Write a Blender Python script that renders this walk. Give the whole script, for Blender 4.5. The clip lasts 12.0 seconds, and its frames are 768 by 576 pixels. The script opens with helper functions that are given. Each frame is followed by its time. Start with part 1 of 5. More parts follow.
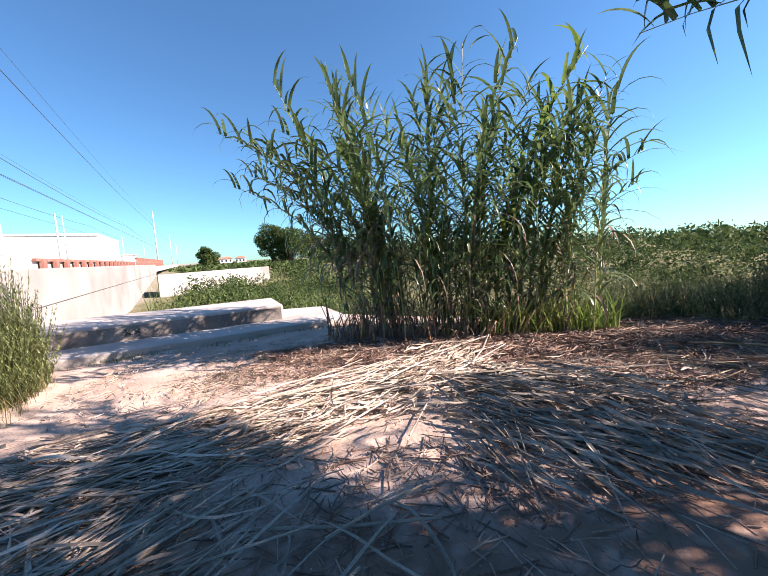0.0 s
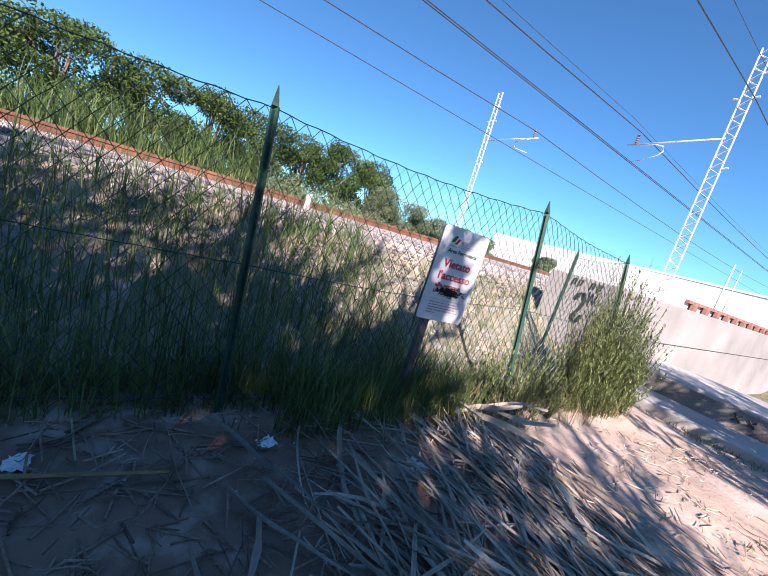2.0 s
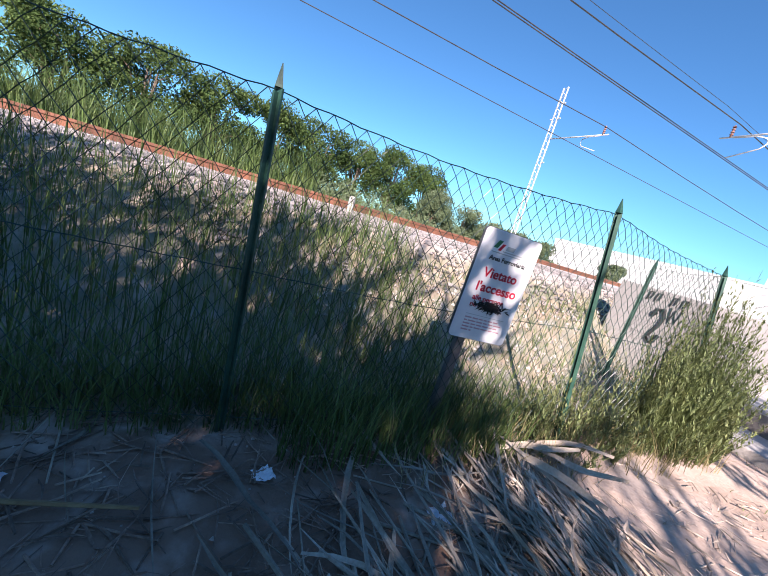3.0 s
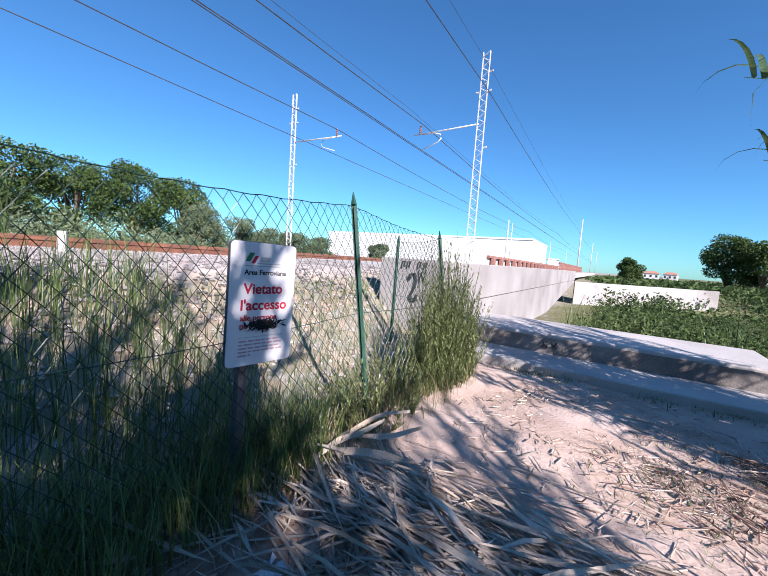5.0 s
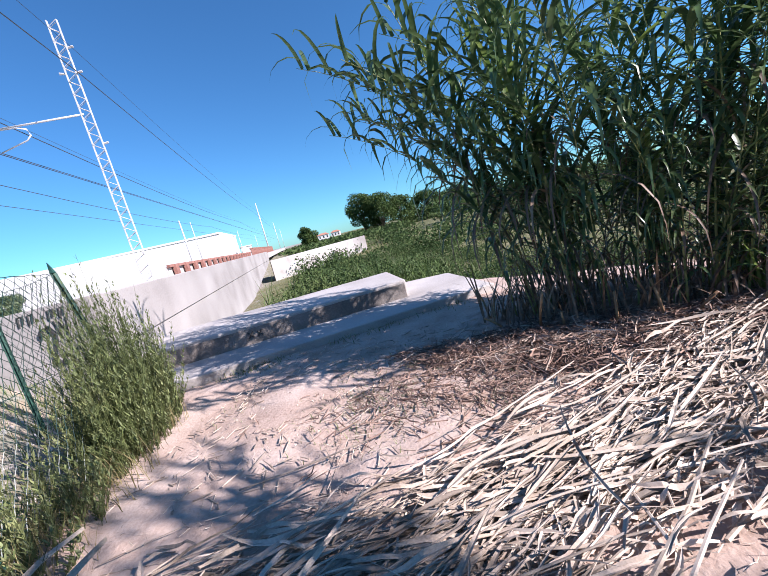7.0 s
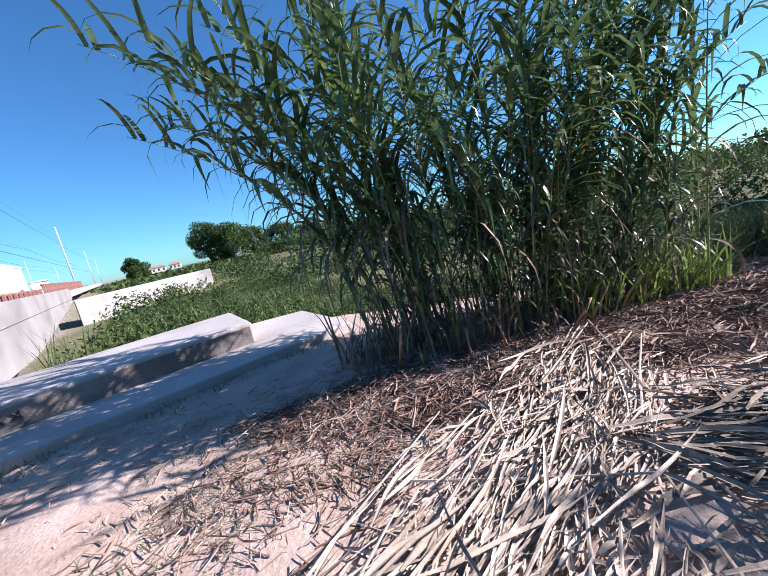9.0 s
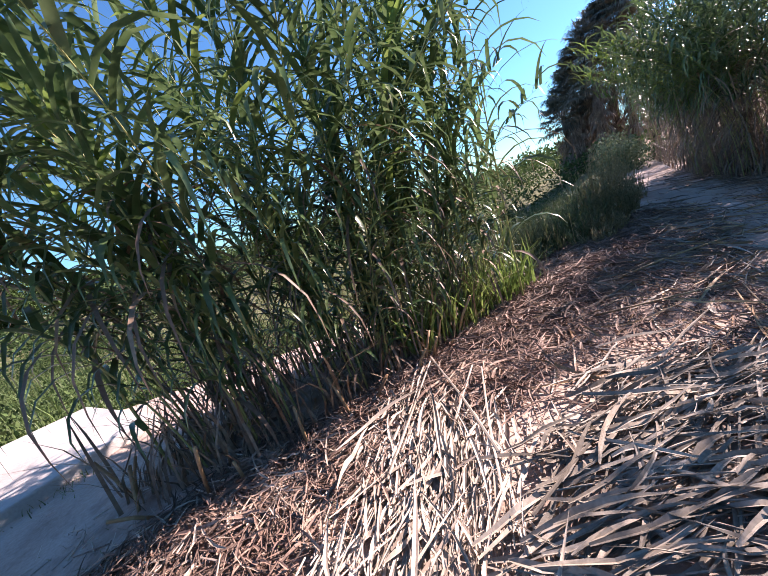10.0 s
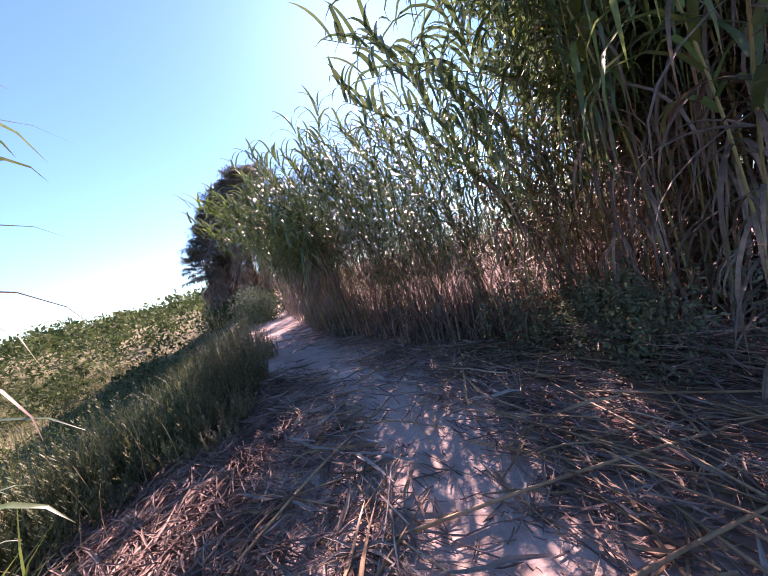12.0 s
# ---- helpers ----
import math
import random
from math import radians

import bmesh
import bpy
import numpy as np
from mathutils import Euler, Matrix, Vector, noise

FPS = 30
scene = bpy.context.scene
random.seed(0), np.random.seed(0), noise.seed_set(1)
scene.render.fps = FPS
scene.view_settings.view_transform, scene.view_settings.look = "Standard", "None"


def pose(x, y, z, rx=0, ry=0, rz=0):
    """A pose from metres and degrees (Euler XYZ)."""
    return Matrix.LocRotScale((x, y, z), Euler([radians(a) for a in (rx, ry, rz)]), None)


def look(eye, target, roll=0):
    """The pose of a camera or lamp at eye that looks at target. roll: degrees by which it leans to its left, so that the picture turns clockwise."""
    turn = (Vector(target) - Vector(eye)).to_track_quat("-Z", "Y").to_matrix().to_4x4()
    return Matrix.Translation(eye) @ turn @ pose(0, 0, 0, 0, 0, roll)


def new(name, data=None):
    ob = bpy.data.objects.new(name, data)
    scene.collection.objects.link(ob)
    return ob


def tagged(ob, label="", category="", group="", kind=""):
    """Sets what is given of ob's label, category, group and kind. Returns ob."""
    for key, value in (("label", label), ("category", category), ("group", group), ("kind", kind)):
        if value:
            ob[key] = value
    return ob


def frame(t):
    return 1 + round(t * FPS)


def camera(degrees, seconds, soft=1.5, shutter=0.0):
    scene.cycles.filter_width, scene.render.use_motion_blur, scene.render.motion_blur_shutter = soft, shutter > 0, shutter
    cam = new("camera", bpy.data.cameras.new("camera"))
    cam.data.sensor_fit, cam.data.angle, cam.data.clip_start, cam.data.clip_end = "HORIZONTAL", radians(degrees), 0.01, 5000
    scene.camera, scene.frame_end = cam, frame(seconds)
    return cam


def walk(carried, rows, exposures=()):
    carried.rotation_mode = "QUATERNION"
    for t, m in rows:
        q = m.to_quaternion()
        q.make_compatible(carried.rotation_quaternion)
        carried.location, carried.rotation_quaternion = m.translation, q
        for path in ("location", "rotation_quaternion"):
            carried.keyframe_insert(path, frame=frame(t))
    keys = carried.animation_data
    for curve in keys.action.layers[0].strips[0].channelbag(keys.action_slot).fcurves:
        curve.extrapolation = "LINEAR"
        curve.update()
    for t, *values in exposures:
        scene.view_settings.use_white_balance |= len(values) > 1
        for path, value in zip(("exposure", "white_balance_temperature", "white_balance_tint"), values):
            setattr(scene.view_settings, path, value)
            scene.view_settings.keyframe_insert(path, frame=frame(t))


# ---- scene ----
cam = camera(96.0, 12.0, soft=0.8)
# seconds, eye in metres, turn in degrees (about x, y, z)
PATH = [
    (0.0, -0.256, 0.423, 1.409, 84.15, 3.15, -5.76),
    (0.5, -0.240, 0.674, 1.447, 85.82, -3.92, 13.86),
    (1.0, -0.400, 0.789, 1.395, 81.55, -12.69, 46.53),
    (1.5, -0.541, 1.029, 1.365, 79.10, -15.80, 67.49),
    (2.0, -0.726, 1.172, 1.364, 79.68, -16.28, 82.69),
    (2.5, -0.972, 1.262, 1.366, 76.51, -17.13, 91.51),
    (2.7, -1.011, 1.306, 1.376, 77.23, -16.75, 92.99),
    (4.3, -1.145, 1.502, 1.437, 84.07, -8.69, 70.36),
    (4.5, -1.147, 1.516, 1.443, 84.41, -7.56, 66.61),
    (5.0, -1.137, 1.564, 1.461, 85.00, -3.98, 56.34),
    (5.5, -1.118, 1.647, 1.479, 84.79, 0.47, 43.19),
    (6.0, -1.095, 1.766, 1.481, 83.38, 5.40, 27.52),
    (6.5, -0.999, 1.888, 1.475, 81.00, 10.60, 14.74),
    (6.7, -0.980, 1.928, 1.478, 79.93, 12.30, 11.62),
    (8.3, -0.923, 2.193, 1.449, 77.17, 14.15, -3.74),
    (8.5, -0.917, 2.268, 1.456, 76.94, 14.31, -8.12),
    (9.0, -0.870, 2.537, 1.446, 79.41, 11.54, -15.03),
    (9.5, -0.587, 2.809, 1.446, 79.04, 13.07, -22.69),
    (10.0, -0.135, 3.075, 1.477, 77.04, 16.96, -39.83),
    (10.5, 0.312, 3.368, 1.484, 80.51, 14.71, -58.20),
    (11.0, 0.984, 3.399, 1.491, 80.72, 16.76, -70.13),
    (11.5, 1.619, 3.423, 1.488, 83.76, 15.36, -84.17),
    (12.0, 2.179, 3.320, 1.544, 84.81, 13.23, -93.33),
]
walk(cam, [(t, pose(x, y, z, rx, ry, rz)) for t, x, y, z, rx, ry, rz in PATH],
     exposures=[(0.0, 1.45, 7600, 27), (1.5, 1.15, 6700, 24), (2.6, 1.3, 7000, 25), (4.4, 1.1, 6400, 22), (5.5, 1.05, 6400, 23), (8.5, 1.05, 6300, 23), (9.5, 1.2, 6500, 25), (10.5, 1.85, 7700, 43), (12.0, 1.95, 7700, 58)])

# ---- light: a clear, low sun over the reeds on the right of the path ----
SUN_AZ, SUN_EL = -96.5, 33.5  # degrees left of +y, degrees above the ground
world = bpy.data.worlds.new("world")
scene.world = world
world.use_nodes = True
wn = world.node_tree
sky = wn.nodes.new("ShaderNodeTexSky")
sky.sky_type, sky.sun_disc = "NISHITA", False
sky.sun_elevation = radians(SUN_EL)
sky.sun_rotation = radians(-SUN_AZ)
sky.air_density, sky.dust_density, sky.ozone_density = 1.0, 0.2, 1.6
deep = wn.nodes.new("ShaderNodeMix")  # the clear deep blue of a dry afternoon
deep.data_type, deep.blend_type = "RGBA", "MULTIPLY"
deep.inputs[0].default_value, deep.inputs[7].default_value = 1.0, (0.385, 0.91, 1.25, 1)
wn.links.new(sky.outputs[0], deep.inputs[6])
wn.links.new(deep.outputs[2], wn.nodes["Background"].inputs[0])
wn.nodes["Background"].inputs[1].default_value = 0.068
sun = new("sun", bpy.data.lights.new("sun", "SUN"))
sun.data.energy, sun.data.angle, sun.data.color = 5.0, radians(0.53), (1.0, 0.95, 0.89)
sun_way = Vector((-math.sin(radians(SUN_AZ)) * math.cos(radians(SUN_EL)), math.cos(radians(SUN_AZ)) * math.cos(radians(SUN_EL)), math.sin(radians(SUN_EL))))
sun.matrix_world = look(sun_way * 50, (0, 0, 0))


# ---- materials ----
def material(name, colours, scale=4.0, rough=0.8, metal=0.0, bump=0.0, fine=60.0, spread=0.0, island=False, through_leaf=0.0, spec=0.5, stretch=(1, 1, 1)):
    """colours: two or three base colours blended by noise at two scales. spread: brightness that differs from piece to piece."""
    m = bpy.data.materials.new(name)
    m.use_nodes = True
    nt, L = m.node_tree, m.node_tree.links.new
    bsdf = nt.nodes["Principled BSDF"]
    co = nt.nodes.new("ShaderNodeTexCoord")
    mp = nt.nodes.new("ShaderNodeMapping")
    mp.inputs["Scale"].default_value = stretch
    L(co.outputs["Object"], mp.inputs[0])
    n1, n2 = nt.nodes.new("ShaderNodeTexNoise"), nt.nodes.new("ShaderNodeTexNoise")
    n1.inputs["Scale"].default_value, n2.inputs["Scale"].default_value = scale, fine
    n1.inputs["Detail"].default_value, n2.inputs["Detail"].default_value = 5.0, 4.0
    for n in (n1, n2):
        L(mp.outputs[0], n.inputs["Vector"])
    mix = nt.nodes.new("ShaderNodeMath")
    mix.operation = "MULTIPLY_ADD"
    mix.inputs[1].default_value = 0.45
    L(n2.outputs[0], mix.inputs[0])
    L(n1.outputs[0], mix.inputs[2])
    ramp = nt.nodes.new("ShaderNodeValToRGB")
    L(mix.outputs[0], ramp.inputs[0])
    el = ramp.color_ramp.elements
    el[0].position, el[1].position = 0.5, 0.95
    el[0].color, el[1].color = (*colours[0], 1), (*colours[-1], 1)
    if len(colours) > 2:
        el.new(0.72).color = (*colours[1], 1)
    colour = ramp.outputs[0]
    if spread:
        src = nt.nodes.new("ShaderNodeNewGeometry" if island else "ShaderNodeObjectInfo")
        mr = nt.nodes.new("ShaderNodeMapRange")
        mr.inputs[3].default_value, mr.inputs[4].default_value = 1 - spread, 1 + spread
        L(src.outputs["Random Per Island" if island else "Random"], mr.inputs[0])
        hs = nt.nodes.new("ShaderNodeHueSaturation")
        L(mr.outputs[0], hs.inputs["Value"])
        L(colour, hs.inputs["Color"])
        colour = hs.outputs[0]
    L(colour, bsdf.inputs["Base Color"])
    bsdf.inputs["Roughness"].default_value, bsdf.inputs["Metallic"].default_value = rough, metal
    bsdf.inputs["Specular IOR Level"].default_value = spec
    if bump:
        b = nt.nodes.new("ShaderNodeBump")
        b.inputs["Strength"].default_value, b.inputs["Distance"].default_value = bump, 0.02
        L(n2.outputs[0], b.inputs["Height"])
        L(b.outputs[0], bsdf.inputs["Normal"])
    if through_leaf:
        tr, ms = nt.nodes.new("ShaderNodeBsdfTranslucent"), nt.nodes.new("ShaderNodeMixShader")
        L(colour, tr.inputs["Color"])
        ms.inputs[0].default_value = through_leaf
        L(bsdf.outputs[0], ms.inputs[1])
        L(tr.outputs[0], ms.inputs[2])
        L(ms.outputs[0], nt.nodes["Material Output"].inputs[0])
    return m


M_LEAF = material("reed_leaf", [(0.058, 0.112, 0.042), (0.102, 0.170, 0.066), (0.18, 0.245, 0.115)], 2.0, 0.28, spread=0.45, island=True, through_leaf=0.28, fine=20)
M_LEAF_FRESH = material("reed_leaf_fresh", [(0.11, 0.19, 0.04), (0.17, 0.26, 0.065), (0.26, 0.33, 0.11)], 2.0, 0.45, spread=0.35, island=True, through_leaf=0.4, fine=20)
M_LEAF_DEAD = material("reed_leaf_dead", [(0.13, 0.085, 0.06), (0.22, 0.15, 0.105), (0.38, 0.28, 0.19)], 2.0, 0.6, spread=0.4, island=True, through_leaf=0.15, fine=25)
M_CANE = material("reed_cane", [(0.20, 0.24, 0.07), (0.33, 0.33, 0.12), (0.45, 0.38, 0.18)], 1.2, 0.5, spread=0.3, fine=30, stretch=(1, 1, 0.4))
M_CANE_DRY = material("reed_cane_dry", [(0.22, 0.12, 0.06), (0.36, 0.22, 0.11), (0.50, 0.36, 0.20)], 1.5, 0.6, spread=0.3, fine=30)
M_STRAW = material("straw", [(0.30, 0.235, 0.18), (0.44, 0.365, 0.295), (0.57, 0.495, 0.415)], 3.0, 0.6, spread=0.3, fine=90)
M_STRAW_I = material("straw_bits", [(0.30, 0.23, 0.175), (0.44, 0.36, 0.29), (0.58, 0.50, 0.42)], 3.0, 0.6, spread=0.45, island=True, fine=90)
M_GREY = material("withered_leaf", [(0.18, 0.15, 0.115), (0.29, 0.245, 0.195), (0.43, 0.375, 0.31)], 3.0, 0.6, spread=0.4, island=True, fine=60)
M_GREY_O = material("withered_leaf_loose", [(0.18, 0.15, 0.115), (0.29, 0.245, 0.195), (0.43, 0.375, 0.31)], 3.0, 0.6, spread=0.35, fine=60)
M_RUST_LITTER = material("brown_litter", [(0.12, 0.072, 0.055), (0.225, 0.145, 0.11), (0.40, 0.295, 0.23)], 3.0, 0.75, spread=0.5, island=True, fine=60)
M_GRASS = material("green_grass", [(0.05, 0.09, 0.025), (0.10, 0.16, 0.045), (0.18, 0.24, 0.08)], 1.0, 0.55, spread=0.4, island=True, through_leaf=0.3, fine=8)
M_GRASS_DRY = material("dry_grass", [(0.16, 0.145, 0.06), (0.28, 0.235, 0.11), (0.45, 0.37, 0.21)], 1.0, 0.65, spread=0.35, island=True, through_leaf=0.25, fine=8)
M_WEED = material("weed", [(0.09, 0.12, 0.045), (0.15, 0.19, 0.07), (0.24, 0.26, 0.11)], 1.0, 0.6, spread=0.4, island=True, through_leaf=0.25, fine=8)
M_SCRUB = material("scrub_leaf", [(0.028, 0.058, 0.018), (0.06, 0.10, 0.034), (0.12, 0.16, 0.06)], 0.4, 0.85, spec=0.15, spread=0.4, island=True, through_leaf=0.25, fine=5)
M_PINE = material("pine_needles", [(0.03, 0.06, 0.018), (0.06, 0.10, 0.03), (0.11, 0.16, 0.05)], 0.3, 0.85, spec=0.15, spread=0.4, island=True, through_leaf=0.15, fine=4)
M_OLIVE = material("silver_leaf", [(0.08, 0.11, 0.06), (0.13, 0.17, 0.09), (0.20, 0.24, 0.15)], 0.4, 0.85, spec=0.15, spread=0.35, island=True, through_leaf=0.2, fine=4)
M_PALM = material("palm_frond", [(0.06, 0.065, 0.05), (0.12, 0.12, 0.095), (0.20, 0.19, 0.155)], 0.6, 0.6, spread=0.4, island=True, through_leaf=0.15, fine=6)
M_BARK = material("bark", [(0.08, 0.06, 0.04), (0.15, 0.11, 0.08), (0.22, 0.17, 0.12)], 5, 0.9, bump=0.6)
M_CONC = material("concrete", [(0.33, 0.305, 0.285), (0.43, 0.405, 0.385), (0.52, 0.495, 0.47)], 0.9, 0.85, bump=0.25, fine=45)
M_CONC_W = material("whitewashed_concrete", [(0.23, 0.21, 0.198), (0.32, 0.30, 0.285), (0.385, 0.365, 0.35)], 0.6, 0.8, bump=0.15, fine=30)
# darker copy of the plain concrete that carries painted shade
M_CONC_D = material("shaded_concrete", [(0.13, 0.115, 0.105), (0.20, 0.18, 0.165), (0.30, 0.27, 0.25)], 1.6, 0.9, bump=0.35, fine=45)
M_POST = material("green_painted_steel", [(0.012, 0.045, 0.035), (0.02, 0.075, 0.055), (0.04, 0.11, 0.08)], 8, 0.45, fine=80)
M_WIRE = material("green_wire", [(0.006, 0.028, 0.022), (0.012, 0.045, 0.036)], 8, 0.4, fine=80)
M_RAIL = material("rusted_rail", [(0.10, 0.042, 0.028), (0.17, 0.07, 0.042), (0.26, 0.11, 0.065)], 3, 0.85, fine=50, bump=0.3)
M_STONE = material("ballast_stone", [(0.15, 0.135, 0.13), (0.23, 0.21, 0.20), (0.33, 0.31, 0.295)], 3, 0.9, spread=0.4, island=True, fine=40)
M_PALE_STONE = material("pale_stone", [(0.32, 0.285, 0.26), (0.43, 0.39, 0.355), (0.54, 0.50, 0.46)], 3, 0.9, spread=0.35, island=True, fine=40)
M_GALV = material("galvanised_steel", [(0.50, 0.49, 0.48), (0.62, 0.61, 0.60), (0.70, 0.69, 0.68)], 2, 0.5, metal=0.25, fine=30)
M_CABLE = material("catenary_wire", [(0.03, 0.03, 0.035), (0.06, 0.06, 0.065)], 2, 0.5, fine=30)
M_BROWN = material("brown_paint", [(0.18, 0.08, 0.06), (0.28, 0.13, 0.10), (0.36, 0.19, 0.15)], 2, 0.7, fine=30)
M_WHITE = material("white_cladding", [(0.60, 0.59, 0.58), (0.66, 0.65, 0.64), (0.70, 0.69, 0.68)], 0.1, 0.6, fine=3)
M_ROOF = material("roof_tile", [(0.35, 0.15, 0.10), (0.45, 0.22, 0.15)], 0.5, 0.8, fine=4)
M_GLASS = material("dark_glass", [(0.02, 0.025, 0.03), (0.05, 0.055, 0.06)], 0.5, 0.15, fine=4)
M_SIGN = material("white_enamel", [(0.74, 0.74, 0.77), (0.80, 0.80, 0.82), (0.83, 0.83, 0.84)], 3, 0.35, fine=25)
M_SIGN_BACK = material("grey_sheet_metal", [(0.12, 0.12, 0.13), (0.20, 0.20, 0.21)], 3, 0.5, metal=0.5, fine=25)
M_RED = material("red_print", [(0.50, 0.01, 0.035), (0.58, 0.015, 0.05)], 5, 0.4, fine=25)
M_BLACK = material("black_print", [(0.015, 0.015, 0.017), (0.03, 0.03, 0.033)], 5, 0.5, fine=25)
M_PINK = material("faded_red_print", [(0.55, 0.28, 0.32), (0.62, 0.38, 0.42)], 5, 0.5, fine=25)
M_GREENP = material("green_print", [(0.02, 0.16, 0.07), (0.03, 0.22, 0.10)], 5, 0.4, fine=25)
M_GREYP = material("grey_print", [(0.40, 0.42, 0.42), (0.50, 0.52, 0.52)], 5, 0.4, fine=25)
M_SOOT = material("soot", [(0.012, 0.01, 0.01), (0.03, 0.025, 0.025)], 20, 0.9, fine=90)
M_PAPER = material("crumpled_paper", [(0.66, 0.68, 0.74), (0.78, 0.79, 0.82)], 12, 0.8, fine=80)
M_SPRAY = material("black_spray_paint", [(0.015, 0.015, 0.017), (0.05, 0.05, 0.05)], 9, 0.6, fine=60)


def soil():
    """Pale trodden sand, with stony, grassy and littered patches of their own; brown also paints in shade."""
    m = material("sandy_soil", [(0.36, 0.262, 0.21), (0.47, 0.362, 0.305), (0.57, 0.465, 0.405)], 1.6, 0.95, bump=0.45, fine=38, spec=0.2)
    nt, L = m.node_tree, m.node_tree.links.new
    bsdf = nt.nodes["Principled BSDF"]
    base = bsdf.inputs["Base Color"].links[0].from_socket
    at = nt.nodes.new("ShaderNodeAttribute")
    at.attribute_name = "cover"
    sep = nt.nodes.new("ShaderNodeSeparateColor")
    L(at.outputs["Color"], sep.inputs[0])
    tex = nt.nodes.new("ShaderNodeTexNoise")
    tex.inputs["Scale"].default_value, tex.inputs["Detail"].default_value = 5.0, 8.0
    co = nt.nodes.new("ShaderNodeTexCoord")
    L(co.outputs["Object"], tex.inputs["Vector"])
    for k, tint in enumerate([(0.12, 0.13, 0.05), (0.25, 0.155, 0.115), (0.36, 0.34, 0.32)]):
        sharp = nt.nodes.new("ShaderNodeMath")
        sharp.operation = "MULTIPLY_ADD"
        sharp.inputs[1].default_value, sharp.inputs[2].default_value = 3.2, -1.6
        L(tex.outputs[0], sharp.inputs[0])
        amount = nt.nodes.new("ShaderNodeMath")
        amount.operation, amount.use_clamp = "MULTIPLY_ADD", True
        L(sep.outputs[k], amount.inputs[0])
        amount.inputs[1].default_value = 1.5
        low = nt.nodes.new("ShaderNodeMath")
        low.operation = "SUBTRACT"
        low.inputs[1].default_value = 0.45
        L(sharp.outputs[0], low.inputs[0])
        L(low.outputs[0], amount.inputs[2])
        gate = nt.nodes.new("ShaderNodeMath")
        gate.operation = "MULTIPLY"
        gate.use_clamp = True
        L(amount.outputs[0], gate.inputs[0])
        up = nt.nodes.new("ShaderNodeMath")
        up.operation, up.use_clamp = "MULTIPLY", True
        up.inputs[1].default_value = 4.0
        L(sep.outputs[k], up.inputs[0])
        L(up.outputs[0], gate.inputs[1])
        mx = nt.nodes.new("ShaderNodeMix")
        mx.data_type = "RGBA"
        L(gate.outputs[0], mx.inputs[0])
        L(base, mx.inputs[6])
        mx.inputs[7].default_value = (*tint, 1)
        base = mx.outputs[2]
    L(base, bsdf.inputs["Base Color"])
    return m


M_SOIL = soil()


# ---- building helpers ----
class Pile:
    """Gathers corners and faces of many small pieces for one mesh."""

    def __init__(self):
        self.v, self.f, self.n = [], [], 0

    def add(self, v, f):
        v = np.asarray(v, float)
        self.v.append(v)
        self.f.extend([[i + self.n for i in q] for q in f])
        self.n += len(v)

    def mesh(self, name, mat, smooth=False):
        me = bpy.data.meshes.new(name)
        me.from_pydata(np.concatenate(self.v).tolist() if self.v else [], [], self.f)
        me.materials.append(mat)
        if smooth:
            me.shade_smooth()
        me.update()
        return me


def child(name, me, parent, label=""):
    ob = new(name, me)
    ob.parent = parent
    if label:
        tagged(ob, label)
    return ob


def part(name, bm, mat, parent=None, label="", smooth=False):
    me = bpy.data.meshes.new(name)
    bm.to_mesh(me)
    bm.free()
    me.materials.append(mat)
    if smooth:
        me.shade_smooth()
    return child(name, me, parent, label)


def box(bm, x0, x1, y0, y1, z0, z1, bevel=0.0, m=None):
    r = bmesh.ops.create_cube(bm, size=1.0, matrix=Matrix.Translation(((x0 + x1) / 2, (y0 + y1) / 2, (z0 + z1) / 2)) @ Matrix.Diagonal((x1 - x0, y1 - y0, z1 - z0, 1)))
    vs = r["verts"]
    if bevel:
        es = list({e for v in vs for e in v.link_edges})
        out = bmesh.ops.bevel(bm, geom=es, offset=bevel, segments=2, affect="EDGES", profile=0.5)
        vs = list({v for f in out["faces"] for v in f.verts} | {v for v in vs if v.is_valid})
    if m is not None:
        bmesh.ops.transform(bm, matrix=m, verts=[v for v in vs if v.is_valid])
    return bm


def tube_data(points, radii, sides=5):
    """Corners and faces of a round bar along points."""
    p = np.asarray(points, float)
    d = np.gradient(p, axis=0)
    d /= np.linalg.norm(d, axis=1, keepdims=True) + 1e-9
    ref = np.array([0, 0, 1.0]) if abs(d[0, 2]) < 0.9 else np.array([1.0, 0, 0])
    a = np.cross(d, ref)
    a /= np.linalg.norm(a, axis=1, keepdims=True) + 1e-9
    b = np.cross(d, a)
    ang = np.arange(sides) * 2 * np.pi / sides
    r = np.broadcast_to(np.asarray(radii, float), (len(p),))
    v = p[:, None] + r[:, None, None] * (np.cos(ang)[None, :, None] * a[:, None] + np.sin(ang)[None, :, None] * b[:, None])
    f = [[i * sides + k, i * sides + (k + 1) % sides, (i + 1) * sides + (k + 1) % sides, (i + 1) * sides + k] for i in range(len(p) - 1) for k in range(sides)]
    f += [list(range(sides))[::-1], [(len(p) - 1) * sides + k for k in range(sides)]]
    return v.reshape(-1, 3), f


